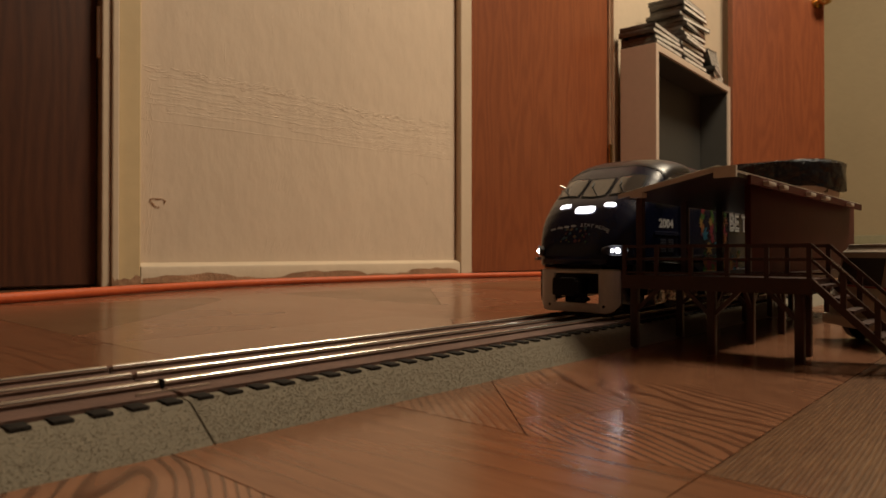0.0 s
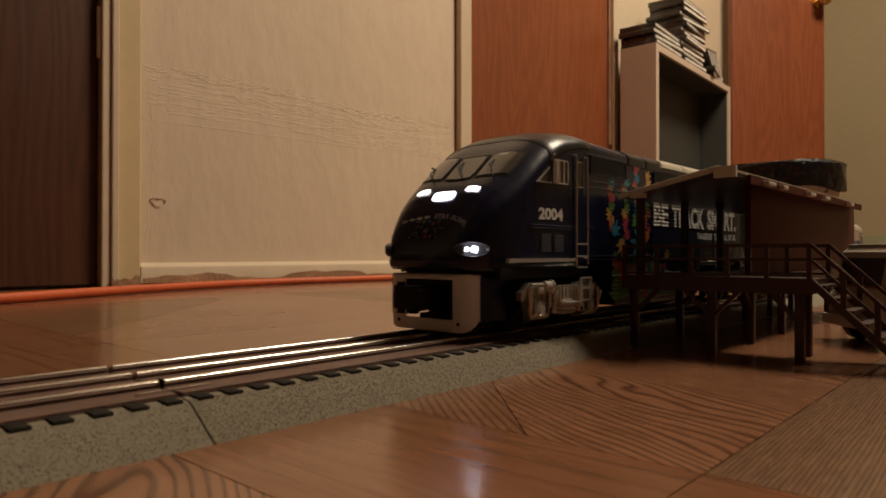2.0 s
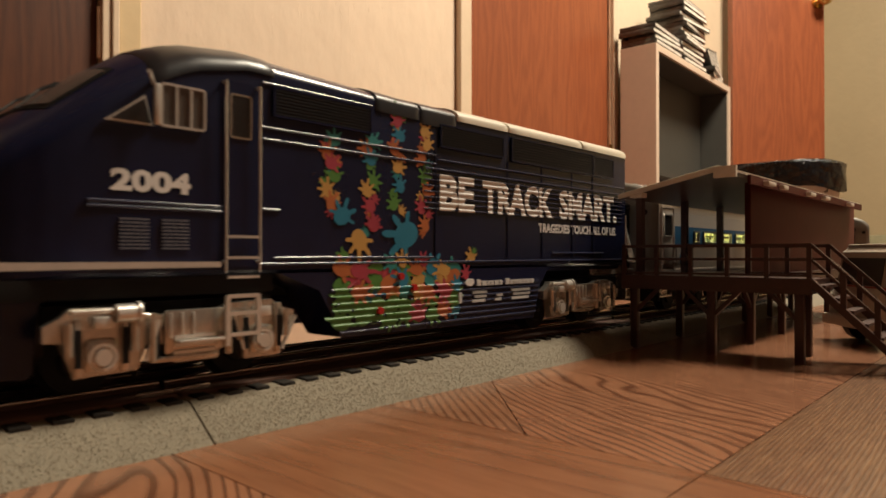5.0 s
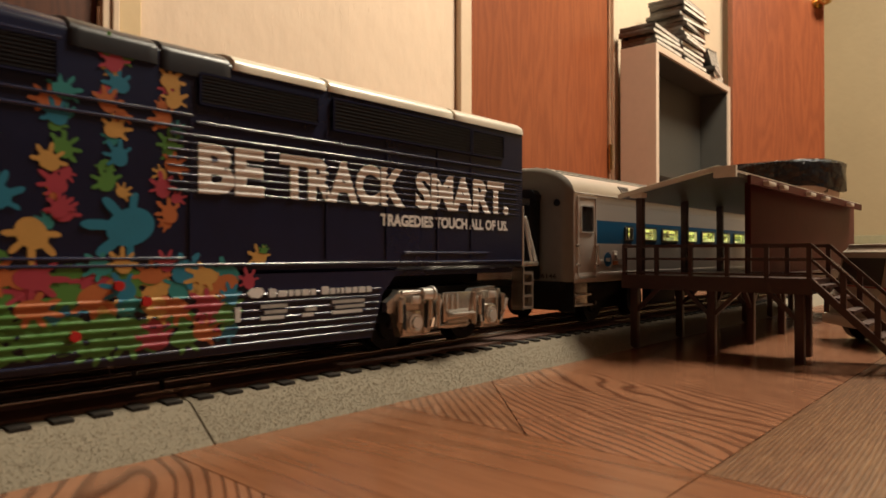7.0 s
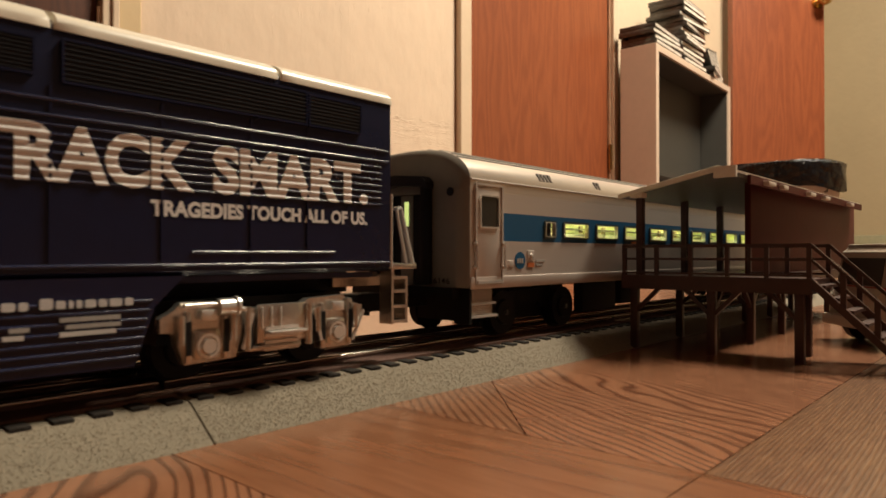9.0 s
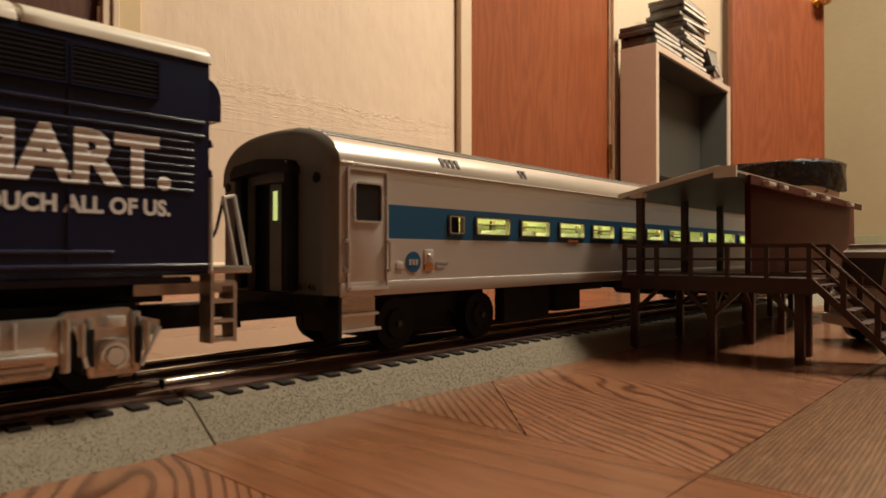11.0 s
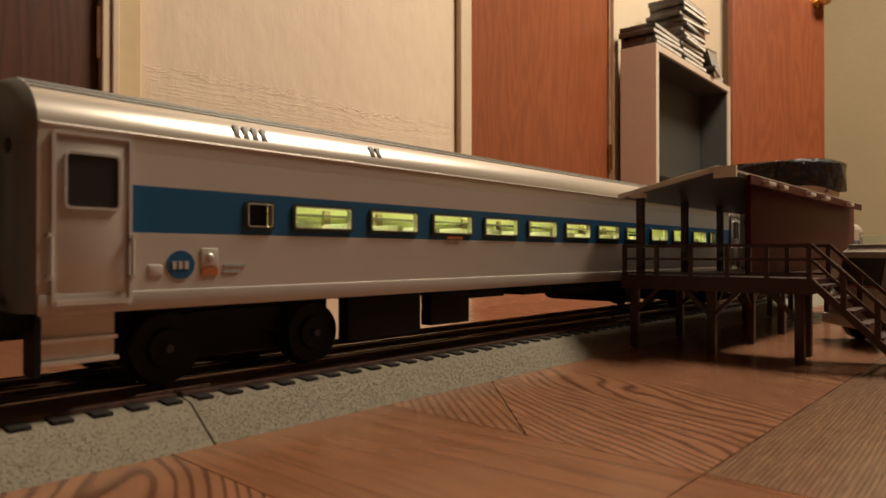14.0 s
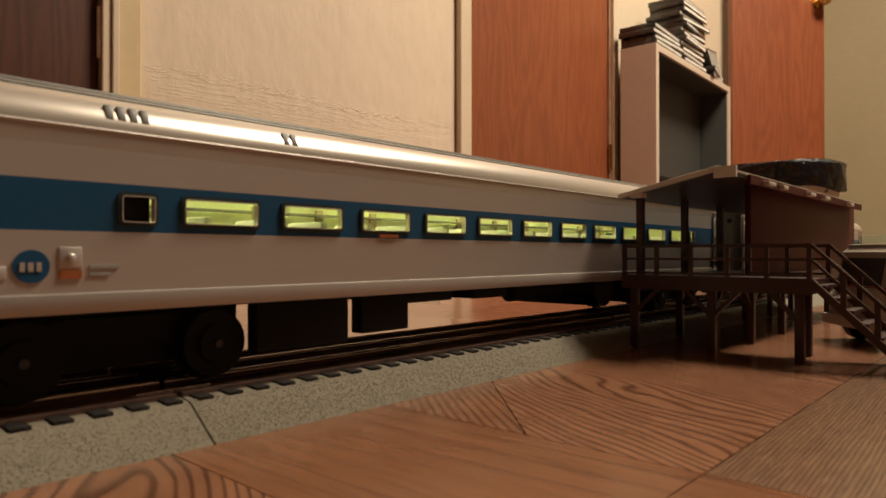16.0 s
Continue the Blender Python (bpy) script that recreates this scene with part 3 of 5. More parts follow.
def patch(s0, s1, v0, v1, off, n=6, round_by=0.0, sweep=0.0):
    bm = bmesh.new()
    g = []
    for i in range(n + 1):
        row = []
        for j in range(n + 1):
            a, b = i / n, j / n
            if round_by:
                ca, cb = 2 * a - 1, 2 * b - 1
                a, b = 0.5 + 0.5 * ca * (1 - round_by * cb * cb * abs(ca)), 0.5 + 0.5 * cb * (1 - round_by * ca * ca * abs(cb))
            v = v0 + b * (v1 - v0)
            row.append(bm.verts.new(skin(s0 + a * (s1 - s0) + sweep * v * v, v, off)))
        g.append(row)
    for i in range(n):
        for j in range(n):
            bm.faces.new((g[i][j], g[i + 1][j], g[i + 1][j + 1], g[i][j + 1]))
    bmesh.ops.solidify(bm, geom=list(bm.faces), thickness=0.0004)
    return bm


def wheel(parent, x, y, z, r, mat=BLACK):
    bm = rod((0, -0.0022, 0), (0, 0.0022, 0), r, 24)
    add_rod(bm, (0, 0.0022, 0), (0, 0.0032, 0), r * 1.12, 24)
    add_rod(bm, (0, -0.0034, 0), (0, -0.0022, 0), r * 0.55, 16, r * 0.6)
    add_rod(bm, (r * 0.38, -0.0037, 0), (r * 0.38, -0.0033, 0), r * 0.1, 8)
    w = part("wheel", bm, mat, parent)
    w.location = (x, y, z)
    part("hub", rod((0, -0.0044, 0), (0, -0.0033, 0), r * 0.12, 10), BEZEL, w)
    return w


WHEELS = []


def truck(engine, xc):
    """Silver side frames, boxes, springs and steps of one engine truck; xc is its middle."""
    z = lambda h: h - RAIL_TOP
    for side in (-1, 1):
        y0, y1 = (-0.0345, -0.0315) if side < 0 else (0.0315, 0.0345)
        o = [(-.0325, .0300), (-.0325, .0265), (-.0290, .0262), (-.0262, .0180), (-.0120, .0185), (-.0100, .0240), (-.0060, .0240), (-.0030, .0190),
             (.0085, .0190), (.0105, .0245), (.0140, .0245), (.0165, .0178), (.0275, .0178), (.0290, .0262), (.0325, .0268), (.0325, .0300), (.0270, .0315), (.0250, .0335), (.0120, .0330), (.0090, .0312), (-.0100, .0312), (-.0130, .0335), (-.0270, .0338), (-.0290, .0318)]
        fr = part("truck_frame", prism([(xc + a, z(b)) for a, b in o], y0, y1), SILVER, engine, "silver cast truck side frame")
        yo = y0 - 0.0012 if side < 0 else y1 + 0.0012
        ya, yb = min(yo, (y0 + y1) / 2), max(yo, (y0 + y1) / 2)
        for k in (-.0205, .0215):
            part("axle_box", box(xc + k - .0038, xc + k + .0038, ya, yb, z(.0190), z(.0268), 0.0012), SILVER, fr)
            part("axle_cap", rod((xc + k, yo + side * 0.0012, z(.0225)), (xc + k, yo, z(.0225)), .0019, 18), STEEL, fr)
            part("axle_ring", loft([[(xc + k + r * math.cos(a), yo + side * d, z(.0225) + r * math.sin(a)) for a in [math.pi * 2 * i / 24 for i in range(24)]] for r, d in ((.0034, -.0002), (.0034, .0006), (.0029, .0006), (.0029, -.0002))], caps=False), SILVER, fr)
            for q in (-.0052, .0052):
                part("pedestal", box(xc + k + q - .0007, xc + k + q + .0007, ya, yb, z(.0185), z(.0315), 0.0003), SILVER, fr)
        for k in (-.0205, .0215):
            part("axle_ring", ring_frame(xc + k - .0032, xc + k + .0032, z(.0193), z(.0257), .0031, .0007, min(yo, yo + side * .0006), max(yo, yo + side * .0006)), STEEL, fr)
            for q in (-.0072, .0072):
                part("coil_spring", rod((xc + k + q, yo, z(.0232)), (xc + k + q, yo, z(.0305)), .0010), SILVER, fr)
                # Black plates laid on the frame paint the shade of its hollows.
                part("recess_shade", box(xc + k + q * .72 - .0007, xc + k + q * .72 + .0007, min(yo, yo + side * .0002), max(yo, yo + side * .0002), z(.0205), z(.0290)), BLACK, fr)
            part("top_lug", box(xc + k - .0022, xc + k + .0022, *sorted((yo, yo + side * .0010)), z(.0290), z(.0318), .0004), STEEL, fr)
        part("recess_shade", box(xc - .0095, xc - .0072, *sorted((yo, yo - side * .0010)), z(.0205), z(.0285)), BLACK, fr)
        part("recess_shade", box(xc + .0118, xc + .0148, *sorted((yo, yo - side * .0010)), z(.0205), z(.0285)), BLACK, fr)
        part("brake_lever", beam((xc - .0105, yo, z(.0205)), (xc - .0075, yo, z(.0300)), .0009), STEEL, fr)
        part("brake_lever", beam((xc + .0130, yo, z(.0300)), (xc + .0155, yo, z(.0205)), .0009), STEEL, fr)
        part("end_link", rod((xc + .0275, yo, z(.0195)), (xc + .0320, yo, z(.0285)), .0006), STEEL, fr)
        part("brake_cylinder", rod((xc - .0178, yo, z(.0322)), (xc - .0128, yo, z(.0322)), .0022, 16), STEEL, fr)
        part("cylinder_flange", rod((xc - .0130, yo, z(.0322)), (xc - .0122, yo, z(.0322)), .0027, 16), STEEL, fr)
        part("air_pipe", rod((xc - .0270, yo, z(.0330)), (xc - .0178, yo, z(.0330)), .0006), STEEL, fr)
        part("air_pipe", rod((xc - .0122, yo, z(.0318)), (xc - .0085, yo, z(.0308)), .0006), STEEL, fr)
        part("side_panel", box(xc - .0060, xc + .0100, *sorted((yo, yo - side * .0010)), z(.0215), z(.0322), .0005), SILVER, fr)
        for q in (-.0050, -.0020, .0010):
            part("panel_rib", box(xc + q, xc + q + .0006, *sorted((yo, yo + side * .0005)), z(.0255), z(.0315), .0002), STEEL, fr)
        part("tread_plate", box(xc - .0036, xc + .0086, *sorted((yo, yo + side * .0030)), z(.0240), z(.0248), .0002), STEEL, fr)
        part("spring_plank", box(xc - .0085, xc + .0085, ya, yb, z(.0196), z(.0210), 0.0003), SILVER, fr)
        for q in range(3):
            part("step_tread", box(xc - .0040 + q * .0002, xc + .0070, ya - 0.0006 * (side < 0), yb + 0.0006 * (side > 0), z(.0212 + q * .0019), z(.0221 + q * .0019)), STEEL, fr)
        part("damper", rod((xc + .0110, yo, z(.0200)), (xc + .0110, yo, z(.0318)), .0011), SILVER, fr)
        part("damper", rod((xc - .0090, yo, z(.0200)), (xc - .0090, yo, z(.0318)), .0009), SILVER, fr)
        part("brake_hanger", box(xc + .0255, xc + .0275, ya, yb, z(.0200), z(.0325), 0.0003), SILVER, fr)
    part("truck_infill", box(xc - .030, xc + .030, -.027, .027, z(.0225), z(.034)), BLACK, engine)
    for k in (-.0205, .0215):
        for y in (-.0195, .0195):
            w = wheel(engine, xc + k, y, 0.0085 + 0.0, 0.0085)
            if y > 0:
                w.rotation_euler.z = math.pi
            WHEELS.append((w, 0.0085))


def splash(parent, s, z, size, colour, seed, turn=None, wide=1.0, yy=-0.0333):
    """A bright print of irregular paint lobes on the engine's side."""
    rnd = random.Random(seed)
    n = 110
    ph, lobes = rnd.random() * 6.28, rnd.choice((4, 5, 5))
    tr = rnd.random() * 6.28 if turn is None else turn
    bm = bmesh.new()
    pts = []
    for i in range(n):
        a = i / n * 2 * math.pi
        d = (a - tr + math.pi) % (2 * math.pi) - math.pi
        petal = max(0.0, math.cos(d * (5.6 + 0.5 * lobes))) ** 0.5 if abs(d) < 1.75 else 0.0
        r = size * (0.46 + 0.05 * math.sin(2 * a + ph) + petal * (0.50 - 0.09 * abs(d)))
        pts.append((s - LX + wide * r * math.cos(a), yy, z - RAIL_TOP + r * math.sin(a)))
    c = bm.verts.new((s - LX, yy, z - RAIL_TOP))
    vs = [bm.verts.new(p) for p in pts]
    for i in range(n):
        bm.faces.new((c, vs[i], vs[(i + 1) % n]))
    if z < .042:
        drape(bm, SKIRT_RIBS, yy)
    return part("paint_splash", bm, PAINT[colour], parent, smooth=False)


def bar_hook(x, y, z):
    """A grab iron that stands off the rear wall and bends down."""
    bm = rod((x, y, z), (x + .0022, y, z + .0006), .0006, 8)
    add_rod(bm, (x + .0022, y, z + .0006), (x + .0028, y, z - .0012), .0006, 8)
    add_rod(bm, (x + .0022, y, z + .0006), (x + .0022, y + .009, z + .0006), .0005, 8)
    add_rod(bm, (x, y + .009, z), (x + .0022, y + .009, z + .0006), .0005, 8)
    return bm


def engine():
    e = empty("locomotive", pose(LX, TRACK_Y, RAIL_TOP), "navy blue model diesel locomotive with bright splashes and white slogan", "model locomotive")
    Z = lambda h: h - RAIL_TOP
    X = lambda s: s - LX
    rings = []
    grid = []
    for q, r in zip(STATIONS, STATIONS[1:]):
        k = 4 if q[0] < 0.156 else 3
        grid += [q[0] + (r[0] - q[0]) * i / k for i in range(k)]
    grid.append(0.3778)
    for s in grid:
        w, zt, rx, rz, zb = station(s)
        half = [(w * 0.96, zb), (w, zb + 0.0012), (w, (zb + zt - rz) / 2), (w, zt - rz)]
        half += [(w - rx + rx * math.cos(a), zt - rz + rz * math.sin(a)) for a in [math.pi / 2 * i / 12 for i in range(1, 12)]] + [((w - rx) * 0.5, zt)]
        ring = [(X(s), -v, Z(h)) for v, h in half] + [(X(s), 0.0, Z(zt))] + [(X(s), v, Z(h)) for v, h in half[::-1]]
        rings.append(ring)
    part("body", loft(rings), NAVY, e, "glossy navy blue body shell", smooth=True)
    # roof pieces
    def roof_piece(name, s0, s1, mat, lift, low, label):
        rr = []
        for s in [s0, s0 + 0.0006] + [s0 + (s1 - s0) * i / 8 for i in range(1, 8)] + [s1 - 0.0006, s1]:
            k = 0.0 if s in (s0, s1) else 1.0
            w, zt, rx, rz, zb = station(s)
            top = [(w + 0.0004 * k - rx + rx * math.cos(a), zt - rz + lift * (0.4 + 0.6 * k) + rz * math.sin(a)) for a in [math.pi / 2 * i / 10 for i in range(0, 10)]]
            half = [(w + 0.0004 * k, zt - rz - low)] + top
            rr.append([(X(s), -v, Z(h)) for v, h in half] + [(X(s), 0, Z(zt + lift))] + [(X(s), v, Z(h)) for v, h in half[::-1]])
        return part(name, loft(rr), mat, e, label, smooth=True)
    roof_piece("cab_roof", 0.1290, 0.1640, ROOFDARK, 0.0003, 0.0002, "black cab roof")
    roof_piece("roof_hood", 0.2025, 0.2230, ROOFDARK, 0.0006, 0.0030, "black roof hood")
    roof_piece("roof_hood", 0.2236, 0.2428, ROOFDARK, 0.0006, 0.0040, "black roof hood")
    roof_piece("roof_panel", 0.2434, 0.2750, ROOFWHITE, 0.0012, 0.0002, "white roof panel")
    roof_piece("roof_panel", 0.2756, 0.3338, ROOFWHITE, 0.0012, 0.0002, "white roof panel")
    roof_piece("roof_panel", 0.3344, 0.3784, ROOFWHITE, 0.0012, 0.0002, "white roof panel")
    # windscreen and lamps on the nose
    for v0, v1 in ((0.0102, 0.0252), (-0.0075, 0.0075), (-0.0252, -0.0102)):
        ws = part("windscreen", patch(0.1030, 0.1188, v0 - 0.0011, v1 + 0.0011, 0.0002, 8, 0.06, 7.0), BLACK, e, "black rubber windscreen surround")
        part("pane", patch(0.1041, 0.1176, v0, v1, 0.0005, 8, 0.06, 7.0), GLASS, ws, "pale reflecting windscreen pane")
        m = (v0 + v1) / 2
        bm = bmesh.new()
        a, b = skin(0.1110, m + 0.004, 0.0014), skin(0.1060, m - 0.001, 0.0012)
        add_rod(bm, skin(0.1150, m + 0.005, 0.0006), a, 0.0004, 6), add_rod(bm, a, b, 0.0004, 6)
        add_rod(bm, skin(0.1040, m - 0.003, 0.0016), skin(0.1075, m + 0.0005, 0.0012), 0.0003, 6)
        part("wiper", bm, BLACK, e)
    part("headlight", patch(0.0936, 0.0972, -0.0064, 0.0064, 0.0004, 6, 0.15), CENTRE, e, "lit twin centre headlight")
    for q in (-1, 1):
        v = sorted((q * 0.0108, q * 0.0180))
        part("number_board", patch(0.0966, 0.0990, v[0], v[1], 0.0004, 4, 0.1), BOARD, e, "lit white number board")
    for q in (-1, 1):
        turn = pose(X(0.0852), q * 0.0236, Z(0.0479), 0, 0, q * 39)
        at = lambda u, d, h: tuple(turn @ Vector((u, q * d, h)))
        oval = lambda k, d: [at(k * .0074 * math.cos(a), d, k * .0030 * math.sin(a)) for a in [math.pi * 2 * i / 28 for i in range(28)]]
        h = part("lamp_housing", loft([oval(1.0, -.0012), oval(1.0, .0004), oval(0.93, .0008), oval(0.88, .0003)]), BEZEL, e, "oval grey lamp housing", smooth=True)
        part("lamp_rim", loft([oval(1.0, .0002), oval(1.02, .0007), oval(0.98, .0011), oval(0.95, .0007)], caps=False), BEZEL, h, "grey oval rim", smooth=True)
        part("lamp_lens", rod(at(-.0046, .0001, 0), at(-.0046, .0014, 0), .0020, 18), BEZEL, h, "dark round lens")
        part("lamp_bulb", ball(at(-.0020, .0010, 0), .0008, (1, 1, 1), 14), HEAD, h, "lit white lamp")
        part("lamp_bulb", ball(at(.0012, .0010, 0), .0013, (1, 1, 1), 14), HEAD, h, "lit white lamp")
    words("nose_slogan", "STAY ALIVE", 0, 1, 0, 1, 0, DULL, e, 0.01, place=lambda u, w: skin(0.0880 + 0.0014 * w - 0.0020 * u * u, -0.001 - 0.0185 * u, 0.0005))
    for k in range(4):
        part("slogan_bar", patch(0.0881 - 0.0003 * k, 0.0889 - 0.0003 * k, 0.002 + 0.0042 * k, 0.0052 + 0.0042 * k, 0.0004, 2), DULL, e)
    faint = {c: material("nose_" + c, tuple(x * 0.30 for x in SKIN[c]), 0.5) for c in SKIN}
    rnd, shades = random.Random(5), list(SKIN)
    for k in range(26):
        s, v = 0.0822 + 0.0046 * rnd.random(), rnd.uniform(-0.0085, 0.0085)
        r = 0.0005 + 0.0006 * rnd.random()
        part("paint_splash", patch(s, s + 1.2 * r, v - r, v + r, 0.0004 + 0.00002 * k, 3, 0.45), faint[shades[k % 6]], e)
    for side in (-1, 1):
        y = side * 0.0331
        yo = side * 0.0340
        lo, hi = min(y, yo), max(y, yo)
        # side window, triangular light, mirror
        win = part("side_window", ring_frame(X(.1308), X(.1428), Z(.0775), Z(.0885), .0010, .0006, lo, hi), STEEL, e, "silver framed cab window")
        part("pane", prism(rounded(X(.1312), X(.1424), Z(.0779), Z(.0881), .0006), *sorted((side * .0331, side * .0334))), GLASS, win)
        for q in (.1350, .1388):
            part("glazing_bar", box(X(q) - .0003, X(q) + .0003, lo, hi, Z(.0779), Z(.0881)), STEEL, win)
        tri = part("quarter_window", prism([(X(.1175), Z(.0772)), (X(.1288), Z(.0772)), (X(.1270), Z(.0845))], lo, hi - 0.0002 if side > 0 else hi), STEEL, e, "triangular quarter light")
        yt0, yt1 = (lo - 0.0003, hi) if side < 0 else (lo, hi + 0.0003)
        part("pane", prism([(X(.1190), Z(.0777)), (X(.1283), Z(.0777)), (X(.1267), Z(.0836))], yt0, yt1), DARKGLASS, tri)
        mr = part("mirror", box(X(.1282), X(.1297), side * .0362 - .0005, side * .0362 + .0005, Z(.0772), Z(.0872), 0.0003), STEEL, e, "upright silver rear-view mirror")
        part("mirror_arm", rod((X(.1293), side * .033, Z(.0880)), (X(.1268), side * .0366, Z(.0898)), .0006), STEEL, mr)
        # cab door, hand rails, ladder rungs
        dr = part("cab_door", prism(rounded(X(.1482), X(.1578), Z(.0425), Z(.0925), .0008), min(y, side * .0334), max(y, side * .0334)), NAVY, e, "navy cab door")
        part("pane", prism(rounded(X(.1502), X(.1560), Z(.0775), Z(.0888), .0008), min(y, side * .0337), max(y, side * .0337)), DARKGLASS, dr)
        part("door_window_frame", ring_frame(X(.1498), X(.1564), Z(.0771), Z(.0892), .0008, .0005, min(y, side * .0338), max(y, side * .0338)), SILVER, dr)
        for s in (.1480, .1582):
            g = rod((X(s), side * .0350, Z(.0410)), (X(s), side * .0350, Z(.0920)), .00036, 8)
            add_rod(g, (X(s), side * .033, Z(.0918)), (X(s), side * .0350, Z(.0918)), .0004, 6)
            add_rod(g, (X(s), side * .033, Z(.0440)), (X(s), side * .0350, Z(.0440)), .0004, 6)
            part("grab_rail", g, STEEL, e, "thin silver grab rail")
        for h in (.0300, .0245, .0345):
            part("rung", box(X(.1468), X(.1558), side * .0378 - .0005, side * .0378 + .0005, Z(h), Z(h) + .0010), STEEL, e)
        for h in (.0395, .0447, .0503):
            part("rung", box(X(.1484), X(.1578), side * .0350 - .0004, side * .0350 + .0004, Z(h), Z(h) + .0007), STEEL, e)
        for s in (.1468, .1558):
            part("ladder_rail", box(X(s) - .0006, X(s) + .0006, side * .0378 - .0005, side * .0378 + .0005, Z(.0222), Z(.0352)), STEEL, e)
        part("side_sill", prism([(X(.0955), Z(.0424)), (X(.0965), Z(.0442)), (X(.1465), Z(.0440)), (X(.1465), Z(.0426)), (X(.108), Z(.0425))], min(y, side * .0352), max(y, side * .0352)), STEEL, e, "bright silver side sill")
        words("road_number", "2004", X(.1192), X(.1390), Z(.0610), Z(.0664), y + side * 0.0002, WHITE, e, 0.045) if side < 0 else None
        for s0 in (.1213, .1315):
            for k in range(9):
                part("louvre_slat", box(X(s0), X(s0 + .0070), min(y, side * .0336), max(y, side * .0336), Z(.0472 + .00088 * k), Z(.0476 + .00088 * k)), SLAT, e)
        for h, a, b in ((.0585, .1140, .1470), (.0573, .1140, .1475), (.0432, .1590, .3775), (.0449, .1640, .2300), (.0585, .1600, .1660), (.0782, .1600, .2320), (.0815, .1600, .2320), (.0940, .1600, .2010), (.0765, .2260, .3765), (.0800, .2330, .3765), (.0465, .3080, .3540)):
            part("body_rib", rod((X(a), side * .0331, Z(h)), (X(b), side * .0331, Z(h)), .00042, 12), RIB, e)
        for k in range(7):
            part("body_rib", rod((X(.2255), side * .0331, Z(.0622 + .00205 * k)), (X(.3735), side * .0331, Z(.0622 + .00205 * k)), .00030, 12), RIB, e)
        # louvre bays under the roof
        for a, b, l0, l1 in ((.1640, .2000, .0855, .0930), (.2342, .2713, .0852, .0925), (.2777, .3430, .0845, .0935), (.3446, .3640, .0845, .0930)):
            bay = part("louvre_bay", box(X(a), X(b), min(y, side * .0333), max(y, side * .0333), Z(l0), Z(l1)), LOUVRE, e, "dark louvred intake")
            part("bay_frame", ring_frame(X(a) - .0006, X(b) + .0006, Z(l0) - .0006, Z(l1) + .0006, .0005, .0006, min(y, side * .0338), max(y, side * .0338)), NAVY, bay)
            for k in range(8):
                part("louvre_slat", box(X(a), X(b), min(y, side * .0337), max(y, side * .0337), Z(l0 + (l1 - l0) * (k + .3) / 8), Z(l0 + (l1 - l0) * (k + .6) / 8)), LOUVRE, bay)
        for s in (.2315, .2750, .3000, .3250, .3440):
            part("door_seam", box(X(s) - .0003, X(s) + .0003, min(y, side * .0334), max(y, side * .0334), Z(.0440), Z(.0835)), NAVY, e)
        # deep side skirt with its ribs
        o = [(X(.1660), Z(.0405)), (X(.1800), Z(.0350)), (X(.1890), Z(.0200)), (X(.2935), Z(.0190)), (X(.2985), Z(.0330)), (X(.3060), Z(.0405))]
        part("side_skirt", prism(o, min(side * .0150, side * .0330), max(side * .0150, side * .0330)), NAVY, e, "navy skirt over the fuel tank")
        for k in range(7):
            h = .0215 + .0022 * k
            part("body_rib", rod((X(.1880 - .0006 * k), side * .0331, Z(h)), (X(.2945 + .0005 * k), side * .0331, Z(h)), .0004, 12), RIB, e)
    y = -.0337
    for text, a, b in (("BE", .2335, .2530), ("TRACK", .2582, .3082), ("SMART.", .3135, .3674)):
        words("slogan", text, X(a), X(b), Z(.0617), Z(.0748), -.0333, WHITE, e, 0.046, ribs=TEXT_RIBS)
    words("slogan", "TRAGEDIES TOUCH ALL OF US.", X(.2972), X(.3674), Z(.0553), Z(.0594), -.0332, WHITE, e, 0.042)
    # maker's marks as plain bars
    part("mark_device", prism([(X(.2476), Z(.0352)), (X(.2492), Z(.0366)), (X(.2522), Z(.0366)), (X(.2530), Z(.0354)), (X(.2516), Z(.0338)), (X(.2490), Z(.0340))], y + .0001, y + .0006), WHITE, e, "small pale operator device")
    x = .2546
    for k, w in enumerate((.0024, .0030, .0016, .0018, .0026, .0018, 0, .0026, .0020, .0010, .0012, .0024, .0018, .0028, .0020)):
        if w:
            part("mark_bar", prism(rounded(X(x), X(x + w), Z(.0338), Z(.0362 if k in (0, 7) else .0356), .0005), y + .0001, y + .0006), MARK, e)
        x += w + .0006 if w else .0016
    for a, b, n in ((.2440, .2466, 1), (.2520, .2606, 3), (.2660, .2710, 2), (.2770, .2900, 3)):
        for k in range(n):
            part("mark_bar", box(X(a + .0012 * (k == 1)), X(b - .0010 * (k == 0)), y + .0001, y + .0006, Z(.0276 + .0016 * k), Z(.0286 + .0016 * k + .003 * (n == 1))), DULL if k else MARK, e)
    prints(e)
    for s, h in ((.2135, .0385), (.2040, .0275), (.2200, .0345)):
        part("marker_lens", rod((X(s), -.0345, Z(h)), (X(s), -.0330, Z(h)), .0012, 14), RED, e, "round red marker lens")
    # pilot, coupler, underframe
    pil = bmesh.new()
    plan = [(.0845, .0142), (.0845, .0166), (.0848, .0189), (.0854, .0209), (.0863, .0227), (.0876, .0242), (.0892, .0253)]
